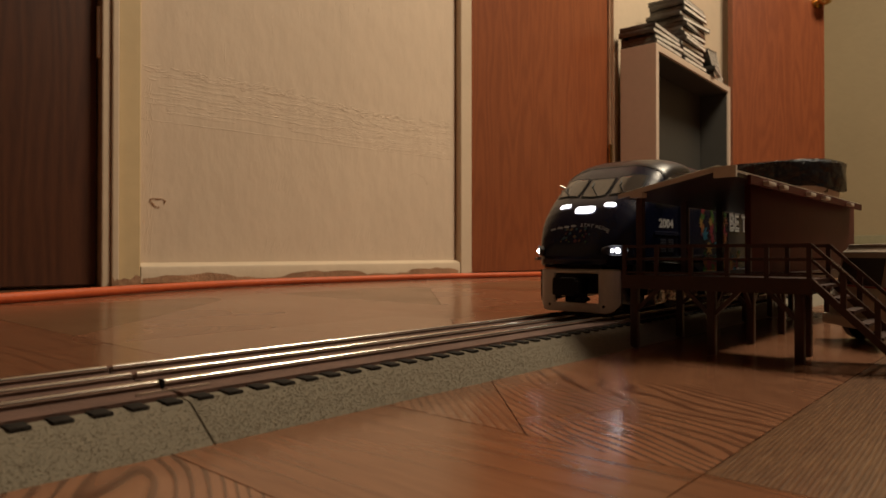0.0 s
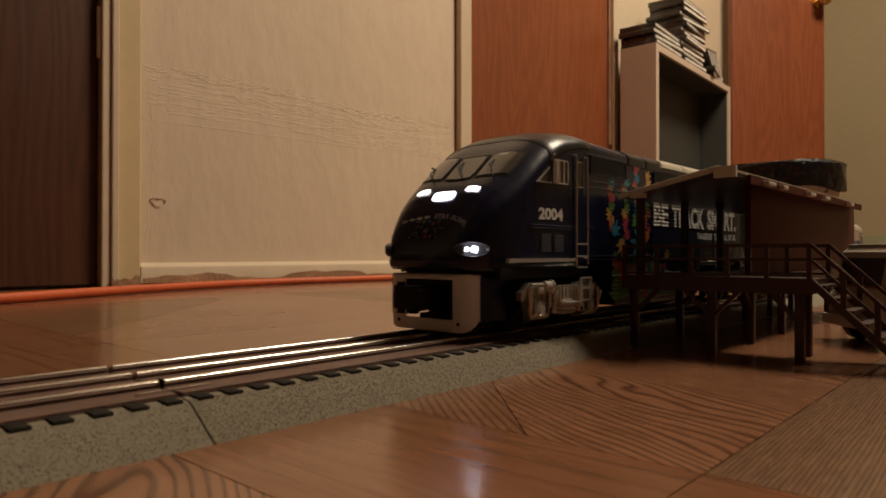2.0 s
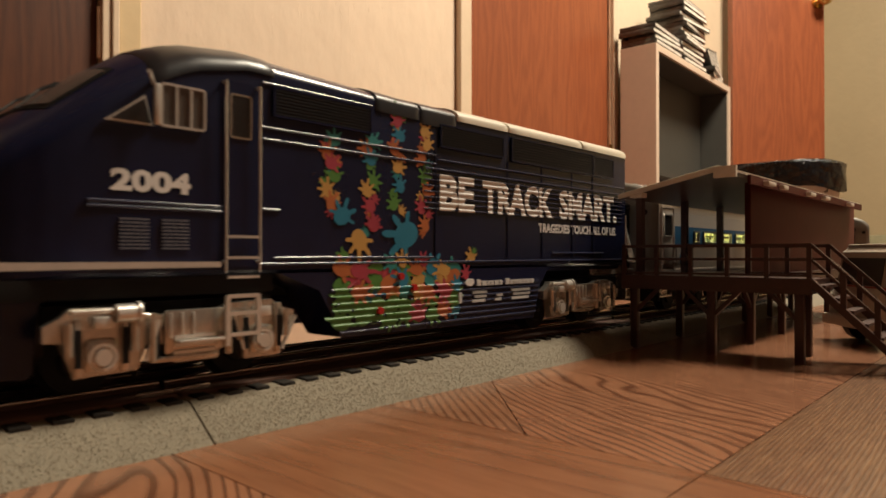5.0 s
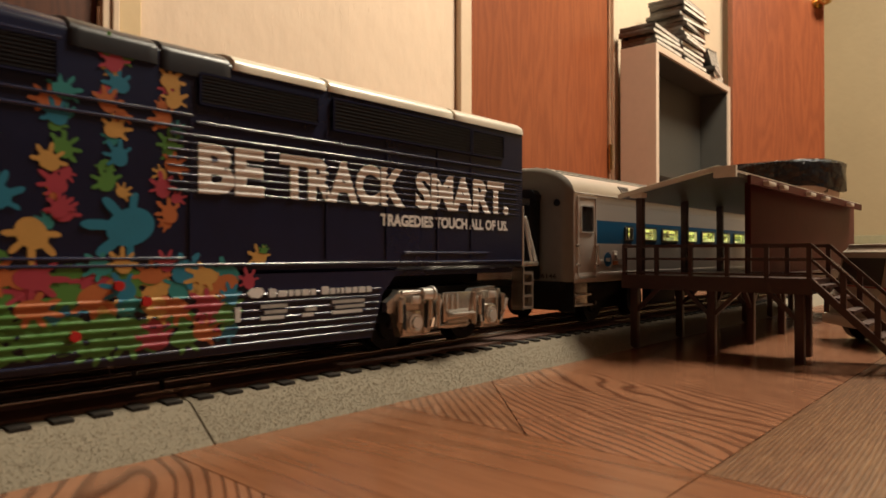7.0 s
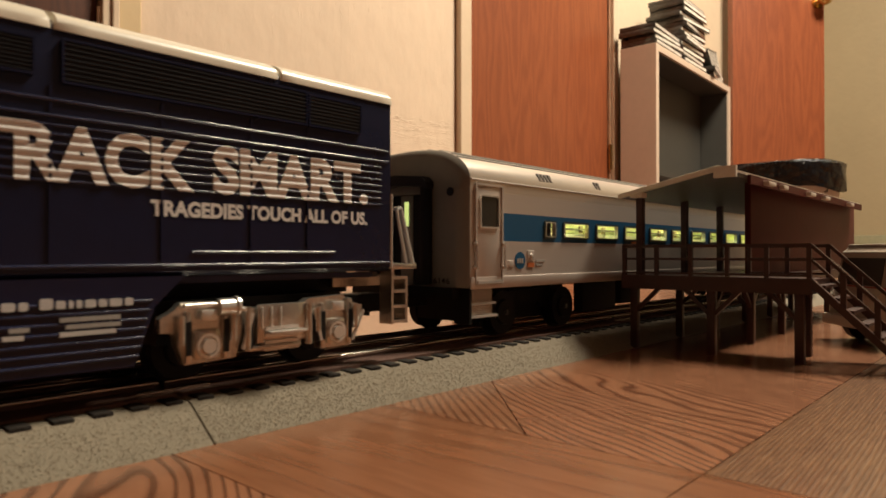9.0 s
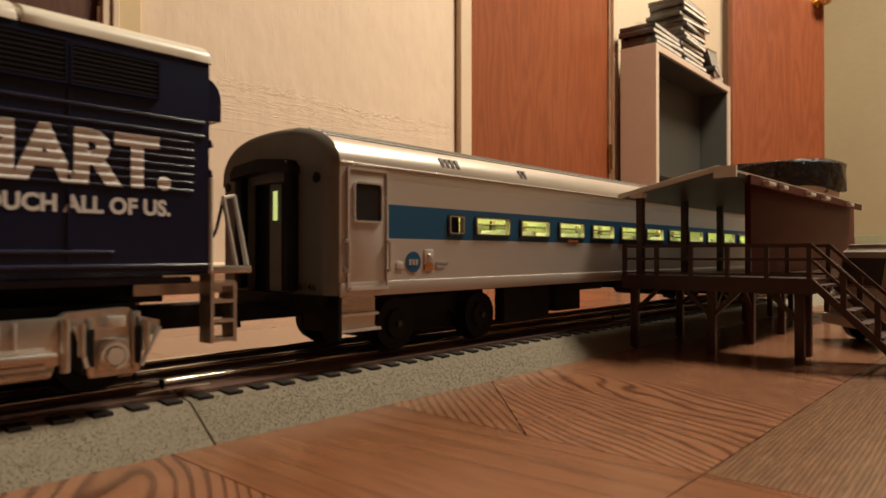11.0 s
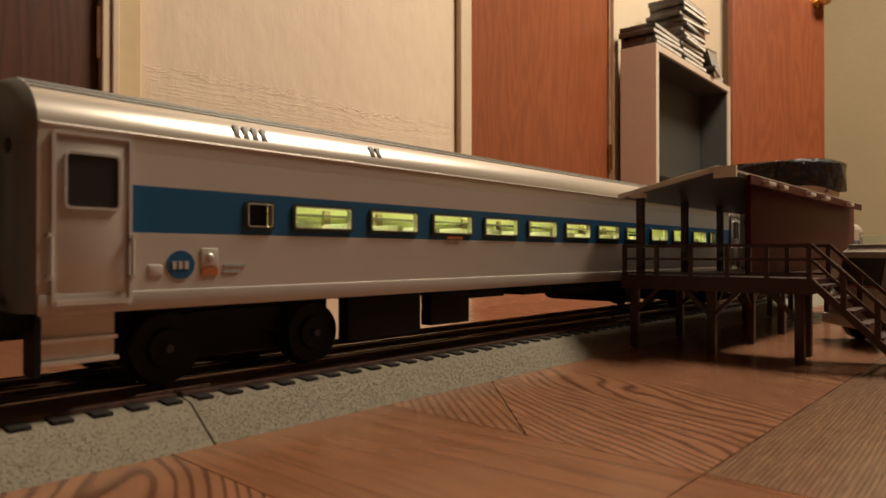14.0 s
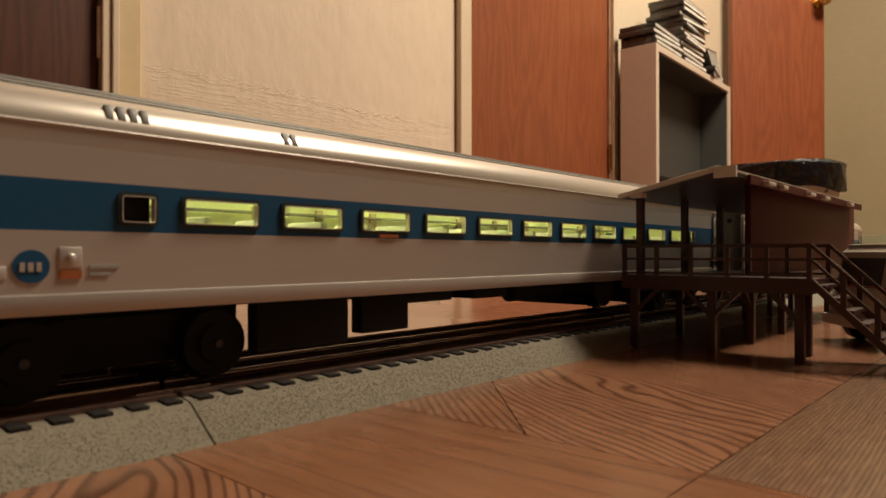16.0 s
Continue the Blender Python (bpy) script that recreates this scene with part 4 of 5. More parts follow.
    for q in (-1, 1):
        for (s0, y0), (s1, y1) in zip(plan, plan[1:]):
            l0, l1 = (.0136 + .0062 * ((k - .0845) / .0047) ** 1.5 for k in (s0, s1))
            v = [pil.verts.new((X(s + d), q * (y - d * .6), Z(h))) for d in (0, .0010) for s, y, h in ((s0, y0, l0), (s0, y0, .0370), (s1, y1, .0370), (s1, y1, l1))]
            for f in ((0, 1, 2, 3), (4, 5, 6, 7), (0, 1, 5, 4), (1, 2, 6, 5), (2, 3, 7, 6), (3, 0, 4, 7)):
                pil.faces.new([v[i] for i in f])
    bmesh.ops.remove_doubles(pil, verts=pil.verts, dist=1e-6)
    add_box(pil, X(.0841), X(.0859), -.0144, .0144, Z(.0136), Z(.0188), .0006)
    add_box(pil, X(.0842), X(.0859), -.0144, .0144, Z(.0352), Z(.0372), .0006)
    add_box(pil, X(.0856), X(.0930), -.0226, .0226, Z(.0368), Z(.0376), .0003)
    pl = part("pilot", pil, PILOT, e, "bare silver pilot plate with coupler opening")
    for v in (-.0172, .0172):
        part("bolt", ball((X(.0846), v, Z(.0172)), .0008), BLACK, pl)
    part("pilot_side", prism([(X(.0890), Z(.0190)), (X(.0890), Z(.0368)), (X(.1068), Z(.0366)), (X(.1052), Z(.0190)), (X(.1040), Z(.0178))], -.0262, -.0244), NAVY, e, "navy pilot side plate")
    part("pilot_side", prism([(X(.0890), Z(.0190)), (X(.0890), Z(.0368)), (X(.1068), Z(.0366)), (X(.1052), Z(.0190)), (X(.1040), Z(.0178))], .0244, .0262), NAVY, e, "navy pilot side plate")
    cp = box(X(.0750), X(.0900), -.0052, .0052, Z(.0235), Z(.0325), .001)
    add_box(cp, X(.0710), X(.0758), -.0072, .0072, Z(.0232), Z(.0332), .001)
    add_box(cp, X(.0740), X(.0850), -.0090, -.0052, Z(.0200), Z(.0222), .0006)
    add_box(cp, X(.0714), X(.0745), -.0095, -.0050, Z(.0245), Z(.0315), .001)
    add_rod(cp, (X(.0728), .004, Z(.0215)), (X(.0728), .004, Z(.0345)), .0018, 12)
    part("coupler", cp, BLACK, e, "black knuckle coupler")
    part("buffer_block", box(X(.0970), X(.1180), -.0290, .0290, Z(.0377), Z(.0402), .0004), BLACK, e, "black block above the pilot")
    part("underframe", box(X(.0870), X(.3740), -.0150, .0150, Z(.0330), Z(.0402)), BLACK, e, "black underframe")
    part("underframe_rail", box(X(.0950), X(.1650), -.0310, -.0290, Z(.0355), Z(.0402)), BLACK, e)
    part("underframe_rail", box(X(.3050), X(.3740), -.0310, -.0290, Z(.0385), Z(.0402)), NAVY, e)
    truck(e, .1372 - LX), truck(e, .3315 - LX)
    # rear porch
    part("rear_porch", box(X(.3779), X(.3910), -.0325, .0325, Z(.0408), Z(.0428), .0004), SILVER, e, "silver rear porch plate")
    for q in (-1, 1):
        rl = bmesh.new()
        add_rod(rl, (X(.3864), q * .0318, Z(.0428)), (X(.3836), q * .0300, Z(.0612)), .0006)
        add_rod(rl, (X(.3897), q * .0318, Z(.0428)), (X(.3885), q * .0270, Z(.0622)), .0007)
        add_rod(rl, (X(.3836), q * .0300, Z(.0612)), (X(.3885), q * .0270, Z(.0622)), .0006)
        add_rod(rl, (X(.3885), q * .0270, Z(.0622)), (X(.3895), q * .0225, Z(.0622)), .0006)
        add_rod(rl, (X(.3784), q * .0326, Z(.0415)), (X(.3784), q * .0326, Z(.0660)), .0007)
        part("porch_rail", rl, STEEL, e, "silver porch hand rail")
        for k in range(7):
            f0, f1 = k / 7, (k + 1) / 7
            sag = lambda f: Vector((X(.3790 + .0050 * f), q * .0290, Z(.0520 + .0085 * f - .0050 * math.sin(math.pi * f))))
            part("chain_link", rod(sag(f0), sag(f1), .00045, 8), BLACK, e)
        st = part("rear_steps", box(X(.3784), X(.3794), q * .0300 - .0030, q * .0300 + .0030, Z(.0225), Z(.0408)), SILVER, e, "grey ladder steps")
        for h in (.0228, .0278, .0330, .0375):
            part("tread", box(X(.3794), X(.3850), q * .0300 - .0030, q * .0300 + .0030, Z(h), Z(h + .0010)), SILVER, st)
        part("step_side", box(X(.3850), X(.3860), q * .0300 - .0030, q * .0300 + .0030, Z(.0225), Z(.0385)), SILVER, st)
        part("drawbar_beam", box(X(.3640), X(.3930), q * .0180 - .002, q * .0180 + .002, Z(.0350), Z(.0385)), SILVER, e)
    for k in range(4):
        part("grab_iron", bar_hook(X(.3778), -.0290, Z(.0520 + .0079 * k)), NAVY, e)
    arc = [(X(.3825 + .0055 * math.sin(a)), Z(.0893 + .0062 * math.cos(a))) for a in [math.pi / 2 * i / 8 for i in range(9)]]
    part("rear_hood", prism([(X(.3776), Z(.0955))] + arc + [(X(.3880), Z(.0836)), (X(.3776), Z(.0832))], -.0210, .0210), NAVY, e, "navy rear roof hood")
    part("coupler", box(X(.3740), X(.4020), -.0050, .0050, Z(.0240), Z(.0310), .0008), BLACK, e, "black knuckle coupler")
    return e


def prints(e):
    """Columns of paint splashes that rise from a heap in the middle of the side."""
    columns = ((.1843, [(.0811, "teal"), (.0768, "orange"), (.0738, "red"), (.0700, "green"), (.0655, "tan"), (.0615, "orange")]),
               (.2003, [(.0824, "teal"), (.0797, "orange"), (.0767, "blue"), (.0696, "green"), (.0664, "tan"), (.0615, "red"), (.0551, "red")]),
               (.2125, [(.0942, "green"), (.0909, "red"), (.0860, "blue"), (.0812, "orange"), (.0752, "tan"), (.0690, "blue"), (.0628, "green")]),
               (.2258, [(.0892, "tan"), (.0846, "tan"), (.0793, "orange"), (.0731, "green"), (.0680, "orange"), (.0622, "red"), (.0560, "orange")]))
    k = 0
    for s, items in columns:
        for h, c in items:
            k += 1
            splash(e, s + .0016 * math.sin(k * 2.1), h, .0046, c, k, turn=1.57 + .9 * math.sin(k * 1.7), yy=-.03312 - .00003 * (k % 4))
            extra = ("tan", "red", "orange", "teal", "green")[k % 5]
            splash(e, s - .0022 * math.sin(k * 2.1), h - .0022, .0030, extra, k + 300, yy=-.03308)
    for s, h, r, c, t, w in ((.1885, .0578, .0066, "blue", 1.2, 1), (.1955, .0505, .0072, "tan", 4.7, 1), (.1895, .0450, .0042, "green", 3.5, 1), (.2010, .0560, .0042, "red", 1.6, 1),
                             (.2165, .0525, .0105, "blue", 3.1, 1.1), (.2096, .0430, .0042, "teal", 3.0, 1.4), (.2146, .0435, .0046, "tan", 1.6, 1), (.2251, .0435, .0042, "red", 1.2, 1)):
        k += 1
        splash(e, s, h, r, c, k, turn=t, wide=w, yy=-.03325 - .00003 * (k % 5))
    for s, h, r, c in ((.2516, .0450, .0044, "tan"), (.2483, .0385, .0042, "red"), (.2430, .0345, .0044, "blue"), (.2530, .0470, .0022, "green")):
        k += 1
        splash(e, s, h, r, c, k, turn=1.9, yy=-.03325 - .00003 * (k % 5))
    rnd = random.Random(21)
    heap = ["orange", "red", "blue", "tan", "green", "orange", "teal", "red", "green", "tan"]
    for row in range(5):
        for q in range(9):
            k += 1
            s, h = .1880 + .0066 * q + .0024 * rnd.random(), .0402 - .0040 * row + .0018 * rnd.random()
            c = "green" if row >= 3 and q < 5 else heap[(k * 7 + row) % 10]
            splash(e, s, h, .0046 + .0016 * rnd.random(), c, k, yy=-.03312 - .00004 * (k % 6), wide=1.3)


def coach_thing():
    c = empty("passenger_coach", pose(CX, TRACK_Y, RAIL_TOP), "silver model passenger coach with blue window band, lit inside", "model coach", "coaches of the train")
    Z = lambda h: h - RAIL_TOP
    X = lambda s: s - CX
    F, B = .4155, .8737
    yo, t = .0330, .0012
    wins = [(.4854 + .0297 * i, .4854 + .0297 * i + .0220) for i in range(11)]
    small = [(.4699, .4787), (2 * CX - .4787, 2 * CX - .4699)]
    holes = sorted(wins + small)
    zl, zh = .0531, .0604
    for side in (-1, 1):
        y0, y1 = sorted((side * (yo - t), side * yo))
        lower = part("side_wall", box(X(F + .0035), X(B - .0035), y0, y1, Z(.0325), Z(.0512)), COACH, c, "satin silver lower side")
        part("side_rail", box(X(F + .0035), X(B - .0035), min(y0, side * .0336), max(y1, side * .0336), Z(.0325), Z(.0372), .0004), COACH, lower)
        part("side_wall", box(X(F + .0035), X(B - .0035), y0, y1, Z(.0626), Z(.0710)), COACH, c, "satin silver upper side")
        part("band_strip", box(X(.4386), X(2 * CX - .4386), y0, y1, Z(.0512), Z(zl)), BLUE, c, "blue window band")
        part("band_strip", box(X(.4386), X(2 * CX - .4386), y0, y1, Z(zh), Z(.0626)), BLUE, c, "blue window band")
        part("side_wall", box(X(F + .0035), X(.4386), y0, y1, Z(.0512), Z(.0626)), COACH, c)
        part("side_wall", box(X(2 * CX - .4386), X(B - .0035), y0, y1, Z(.0512), Z(.0626)), COACH, c)
        prev = .4386
        for a, b in holes + [(2 * CX - .4386, None)]:
            part("band_pier", box(X(prev), X(a), y0, y1, Z(zl), Z(zh)), BLUE, c)
            prev = b
        for a, b in holes:
            fr = part("window", ring_frame(X(a) - .0004, X(b) + .0004, Z(zl) - .0004, Z(zh) + .0004, .0012, .0009, min(y0, side * .0335), max(y1, side * .0335)), RIM, c, "dark rimmed coach window")
            part("chrome_bead", ring_frame(X(a) + .0004, X(b) - .0004, Z(zl) + .0004, Z(zh) - .0004, .0009, .0003, min(y0, side * .0338), max(y1, side * .0338)), STEEL, fr)
        for a, b in small:
            # Added black sheet keeps the lit inside from showing in small windows.
            part("dark_backing", box(X(a) + .0006, X(b) - .0008, min(side * .0305, side * .0312), max(side * .0305, side * .0312), Z(zl), Z(zh)), BLACK, c)
        for q in (1, -1):
            M = (lambda s: X(s)) if q > 0 else (lambda s: -X(s))
            xx = lambda a, b: (min(M(a), M(b)), max(M(a), M(b)))
            d0, d1 = xx(.4225, .4383)
            dr = part("door", box(d0, d1, min(y0, side * .0334), max(y1, side * .0334), Z(.0345), Z(.0722), .0003), COACH, c, "silver vestibule door")
            part("door_frame", ring_frame(d0 - .0008, d1 + .0008, Z(.0338), Z(.0735), .0008, .0008, min(y0, side * .0339), max(y1, side * .0339)), COACH, dr)
            w0, w1 = xx(.4247, .4359)
            part("pane", prism(rounded(w0, w1, Z(.0566), Z(.0686), .0012), min(y0, side * .0336), max(y1, side * .0336)), DARKGLASS, dr, "dark rounded door pane")
            part("pane_frame", ring_frame(w0 - .0005, w1 + .0005, Z(.0561), Z(.0691), .0015, .0006, min(y0, side * .0341), max(y1, side * .0341)), STEEL, dr)
            part("threshold", box(d0, d1, side * .0335 - .0008, side * .0335 + .0008, Z(.0345), Z(.0356)), STEEL, dr)
            for s in (.4213, .4388):
                g = M(s)
                bm = rod((g, side * .0348, Z(.0408)), (g, side * .0348, Z(.0500)), .0004)
                add_rod(bm, (g, side * .0330, Z(.0408)), (g, side * .0350, Z(.0408)), .0007), add_rod(bm, (g, side * .0330, Z(.0500)), (g, side * .0350, Z(.0500)), .0007)
                part("grab_rail", bm, STEEL, c)
            s0, s1 = xx(.4200, .4365)
            sp = part("step_well", box(s0, s1, side * .0285 - .0015, side * .0285 + .0015, Z(.0215), Z(.0340)), SILVER, c, "silver entrance steps")
            part("step_tread", box(s0, s1, min(side * .0285, side * .0330), max(side * .0285, side * .0330), Z(.0213), Z(.0222)), STEEL, sp)
            part("step_tread", box(s0, s1, min(side * .0285, side * .0320), max(side * .0285, side * .0320), Z(.0262), Z(.0271)), STEEL, sp)
            part("step_cheek", box(min(M(.4188), M(.4200)), max(M(.4188), M(.4200)), min(side * .0250, side * .0330), max(side * .0250, side * .0330), Z(.0190), Z(.0340)), BLACK, sp)
        if side < 0:
            y = -.0333
            part("emblem", rod((X(.4515), y, Z(.0433)), (X(.4515), y + .0006, Z(.0433)), .0036, 28), BLUE, c, "round blue operator emblem")
            for k in range(3):
                part("emblem_bar", box(X(.4492 + .0016 * k), X(.4502 + .0016 * k), y - .0002, y + .0004, Z(.0422), Z(.0442)), COACH, c)
            hb = part("hatch", box(X(.4568), X(.4617), y - .0001, y + .0006, Z(.0428), Z(.0476), .0003), COACH, c, "small square side hatch")
            part("hatch_knob", ball((X(.4593), y - .0001, Z(.0452)), .0011, (1, .6, 1)), COACH, hb)
            part("hatch_plate", box(X(.4570), X(.4616), y - .0001, y + .0006, Z(.0405), Z(.0424)), PAINT["orange"], hb, "orange plate under the hatch")
            part("hatch", box(X(.4432), X(.4468), y - .0001, y + .0006, Z(.0405), Z(.0434), .0003), COACH, c)
            for h in (.0411, .0427):
                part("mark_bar", box(X(.4632), X(.4698 - (h < .042) * .002), y, y + .0006, Z(h), Z(h + .0007)), DULL, c)
            part("mark_bar", box(X(.5525), X(.5610), y - .0003, y + .0006, Z(.0515), Z(.0525)), PAINT["orange"], c)
    # curved roof with end domes
    def roof_ring(s, k=1.0, dz=0.0):
        prof = [(.0330, .0705), (.0331, .0745)] + [(.0331 * math.cos(a) ** .75, .0745 + .0138 * math.sin(a)) for a in [math.pi / 2 * i / 14 for i in range(1, 14)]]
        return [(X(s), -v * k, Z(h + dz * (h > .072))) for v, h in prof] + [(X(s), 0, Z(.0884 + dz))] + [(X(s), v * k, Z(h + dz * (h > .072))) for v, h in prof[::-1]]
    part("roof", loft([roof_ring(F + .0036), roof_ring(B - .0036)]), COACHROOF, c, "smooth silver curved roof")
    # Darker grey than the roof paints the shade on both end domes.
    part("roof_end", loft([roof_ring(F, .90, -.003), roof_ring(F + .0012, .96, -.001), roof_ring(F + .0035)]), COACHEND, c, "rounded roof end greyed for its shade")
    part("roof_end", loft([roof_ring(B, .90, -.003), roof_ring(B - .0012, .96, -.001), roof_ring(B - .0035)]), COACHEND, c, "rounded roof end greyed for its shade")
    for v in (.0262, .0235, .0170, .0110):
        h = .0745 + .0138 * math.sqrt(1 - (v / .0331) ** 2.667)
        for q in (-1, 1):
            part("roof_bead", rod((X(F + .004), q * v, Z(h)), (X(B - .004), q * v, Z(h)), .00040, 8), COACHEND, c)
    for q in (-1, 1):
        part("drip_rail", rod((X(F + .004), q * .0331, Z(.0748)), (X(B - .004), q * .0331, Z(.0748)), .0004, 8), COACH, c)
    for a, n in ((.4667, 4), (.5161, 2), (2 * CX - .4772, 4), (2 * CX - .5212, 2)):
        for side in (-1, 1):
            for k in range(n):
                o = part("roof_vent", box(-.0009, .0009, -.0019, .0019, -.0006, .0003, .0001), VENT, c, "dark slanting roof vent slot")
                o.matrix_basis = pose(X(a + .0013 + .0028 * k), side * .0315, Z(.0794), side * -66, 0, 0)
    # ends with diaphragm
    for q in (-1, 1):
        xe = X(F) if q < 0 else X(B)
        xi = xe - q * .0036
        for side in (-1, 1):
            bm = loft([[(xe + (xi - xe) * k, side * (yo - .0050 + .0050 * math.sin(k * math.pi / 2)), Z(h)) for k in [i / 6 for i in range(7)]] + [(xi, side * .0130, Z(h)), (xe, side * .0130, Z(h))] for h in (.0330, .0745)])
            part("end_wall", bm, COACHEND, c, "grey rounded end wall", smooth=True)
            part("end_lamp", rod((xe + q * .0004, side * .0262, Z(.0700)), (xe - q * .001, side * .0262, Z(.0700)), .0017, 14), LOUVRE, c)
            part("diaphragm", box(min(xe, xe + q * .0032), max(xe, xe + q * .0032), min(side * .0125, side * .0172), max(side * .0125, side * .0172), Z(.0340), Z(.0735), .001), BLACK, c, "black rubber diaphragm")
        part("diaphragm_visor", loft([[(xe + q * d, v, Z(h)) for v, h in ((-.0172, .0715), (-.0174, .0740), (-.0150, .0764), (0, .0778), (.0150, .0764), (.0174, .0740), (.0172, .0715), (.0155, .0724), (0, .0736), (-.0155, .0724))] for d in (-.001, .0046)]), LOUVRE, c, "black visor over the end door")
        part("end_wall", box(min(xe, xi), max(xe, xi), -.0131, .0131, Z(.0702), Z(.0745)), COACHEND, c)
        # Black in place of the end grey paints the shade within the opening.
        part("end_wall", box(min(xi, xi + q * .0006), max(xi, xi + q * .0006), -.0131, .0131, Z(.0335), Z(.0702)), BLACK, c, "end wall blackened for the shade within the diaphragm")
        ed = part("end_door", box(min(xi, xi + q * .001), max(xi, xi + q * .001), -.0034, .0034, Z(.0335), Z(.0700)), COACHEND, c, "grey end door")
        part("pane", box(min(xi, xi + q * .0013), max(xi, xi + q * .0013), -.0011, .0011, Z(.0575), Z(.0675)), GLOWDIM, ed, "narrow lit end door window")
        part("coupler", box(min(xe - q * .01, xe + q * .016), max(xe - q * .01, xe + q * .016), -.0050, .0050, Z(.0245), Z(.0305), .0008), BLACK, c, "black coupler")
        part("end_sill", box(min(xe - q * .02, xe + q * .002), max(xe - q * .02, xe + q * .002), -.0290, .0290, Z(.0290), Z(.0332)), BLACK, c)
        words("coach_number", "6146", 0, 1, 0, 1, 0, BLACK, c, 0.01, place=lambda u, w: Vector((xe - .0003, -.0175 - .0085 * u, Z(.0345 + .0023 * w)))) if q < 0 else None
    # inside: floor, seats, lamp strip
    part("coach_floor", box(X(F + .004), X(B - .004), -.0315, .0315, Z(.0330), Z(.0345)), INNER, c)
    part("light_strip", box(X(.470), X(.820), -.0030, .0030, Z(.0685), Z(.0692)), GLOW, c, "greenish yellow interior lamp strip")
    part("inner_ceiling", box(X(.445), X(.844), -.0310, .0310, Z(.0700), Z(.0704)), INNER, c)
    part("aisle_panel", box(X(.4420), X(.4430), -.0310, .0310, Z(.0345), Z(.0690)), INNER, c)
    part("aisle_panel", box(X(.8460), X(.8470), -.0310, .0310, Z(.0345), Z(.0690)), INNER, c)
    for q in (-1, 1):
        part("inner_lining", box(X(.443), X(.846), min(q * .0308, q * .0314), max(q * .0308, q * .0314), Z(.0345), Z(.0530)), INNER, c)
        part("inner_lining", box(X(.443), X(.846), min(q * .0308, q * .0314), max(q * .0308, q * .0314), Z(.0606), Z(.0698)), INNER, c)
    part("centre_panel", box(X(.470), X(.820), .0285, .0292, Z(.0345), Z(.0606)), INNER, c)
    for i in range(12):
        sx = .4840 + .0297 * i
        part("inner_pillar", box(X(sx), X(sx + .0035), .0268, .0284, Z(.0345), Z(.0640), .0004), SEAT, c, "tan pillar between the windows")
    for q in (-1, 1):
        part("luggage_rack", box(X(.470), X(.820), q * .0235 - .0045, q * .0235 + .0045, Z(.0612), Z(.0617)), COACHEND, c)
    for i in range(17):
        for q in (-1, 1):
            sx = .487 + .0195 * i
            st = part("seat", box(X(sx), X(sx) + .009, q * .018 - .009, q * .018 + .009, Z(.0345), Z(.0440), .001), SEAT, c, "tan moulded seat")
            part("seat_back", box(X(sx) + .0075, X(sx) + .0105, q * .018 - .009, q * .018 + .009, Z(.0440), Z(.0562), .001), WHITE, st, "white seat back cover")
    # underfloor gear
    def gear(name, a, b, y0, y1, h0, h1, bev=.0006):
        part(name, box(X(a), X(b), y0, y1, Z(h0), Z(h1), bev), BLACK, c, "black underfloor equipment box")
    gear("equipment_box", .5097, .5433, -.029, -.0235, .0178, .0330)
    gear("equipment_box", .5488, .5706, -.029, -.0235, .0198, .0330)
    gear("equipment_box", .5706, .5962, -.027, .027, .0285, .0330)
    gear("equipment_box", .6085, .6304, -.028, .028, .0283, .0330)
    gear("equipment_box", .7400, .7700, -.028, .028, .0250, .0330)
    part("air_tank", rod((X(.6390), -.022, Z(.0295)), (X(.6763), -.022, Z(.0295)), .0042, 16), BLACK, c, "black air tank")
    part("air_tank", rod((X(.7165), -.026, Z(.0290)), (X(.7165), .026, Z(.0290)), .0100, 24), BLACK, c, "black round tank across the frame")
    part("centre_sill", box(X(.44), X(.85), -.006, .006, Z(.0300), Z(.0332)), BLACK, c)
    for xc in (.4761, 2 * CX - .4761):
        for side in (-1, 1):
            o = [(-.0290, .0270), (-.0290, .0215), (-.0160, .0190), (-.0100, .0235), (.0100, .0235), (.0160, .0190), (.0290, .0215), (.0290, .0270), (.0120, .0300), (-.0120, .0300)]
            part("truck_frame", prism([(X(xc) + a, Z(b)) for a, b in o], min(side * .0175, side * .0190), max(side * .0175, side * .0190)), BLACK, c, "black coach truck frame")
        # Added black block shuts out light between the wheels.
        part("truck_infill", box(X(xc) - .034, X(xc) + .034, -.0172, .0172, Z(.0170), Z(.0330)), BLACK, c)
        for k in (-.0237, .0237):
            for y in (-.0215, .0215):
                w = wheel(c, X(xc) + k, y, .0092, .0092)
                if y > 0:
                    w.rotation_euler.z = math.pi
                WHEELS.append((w, 0.0092))
    return c


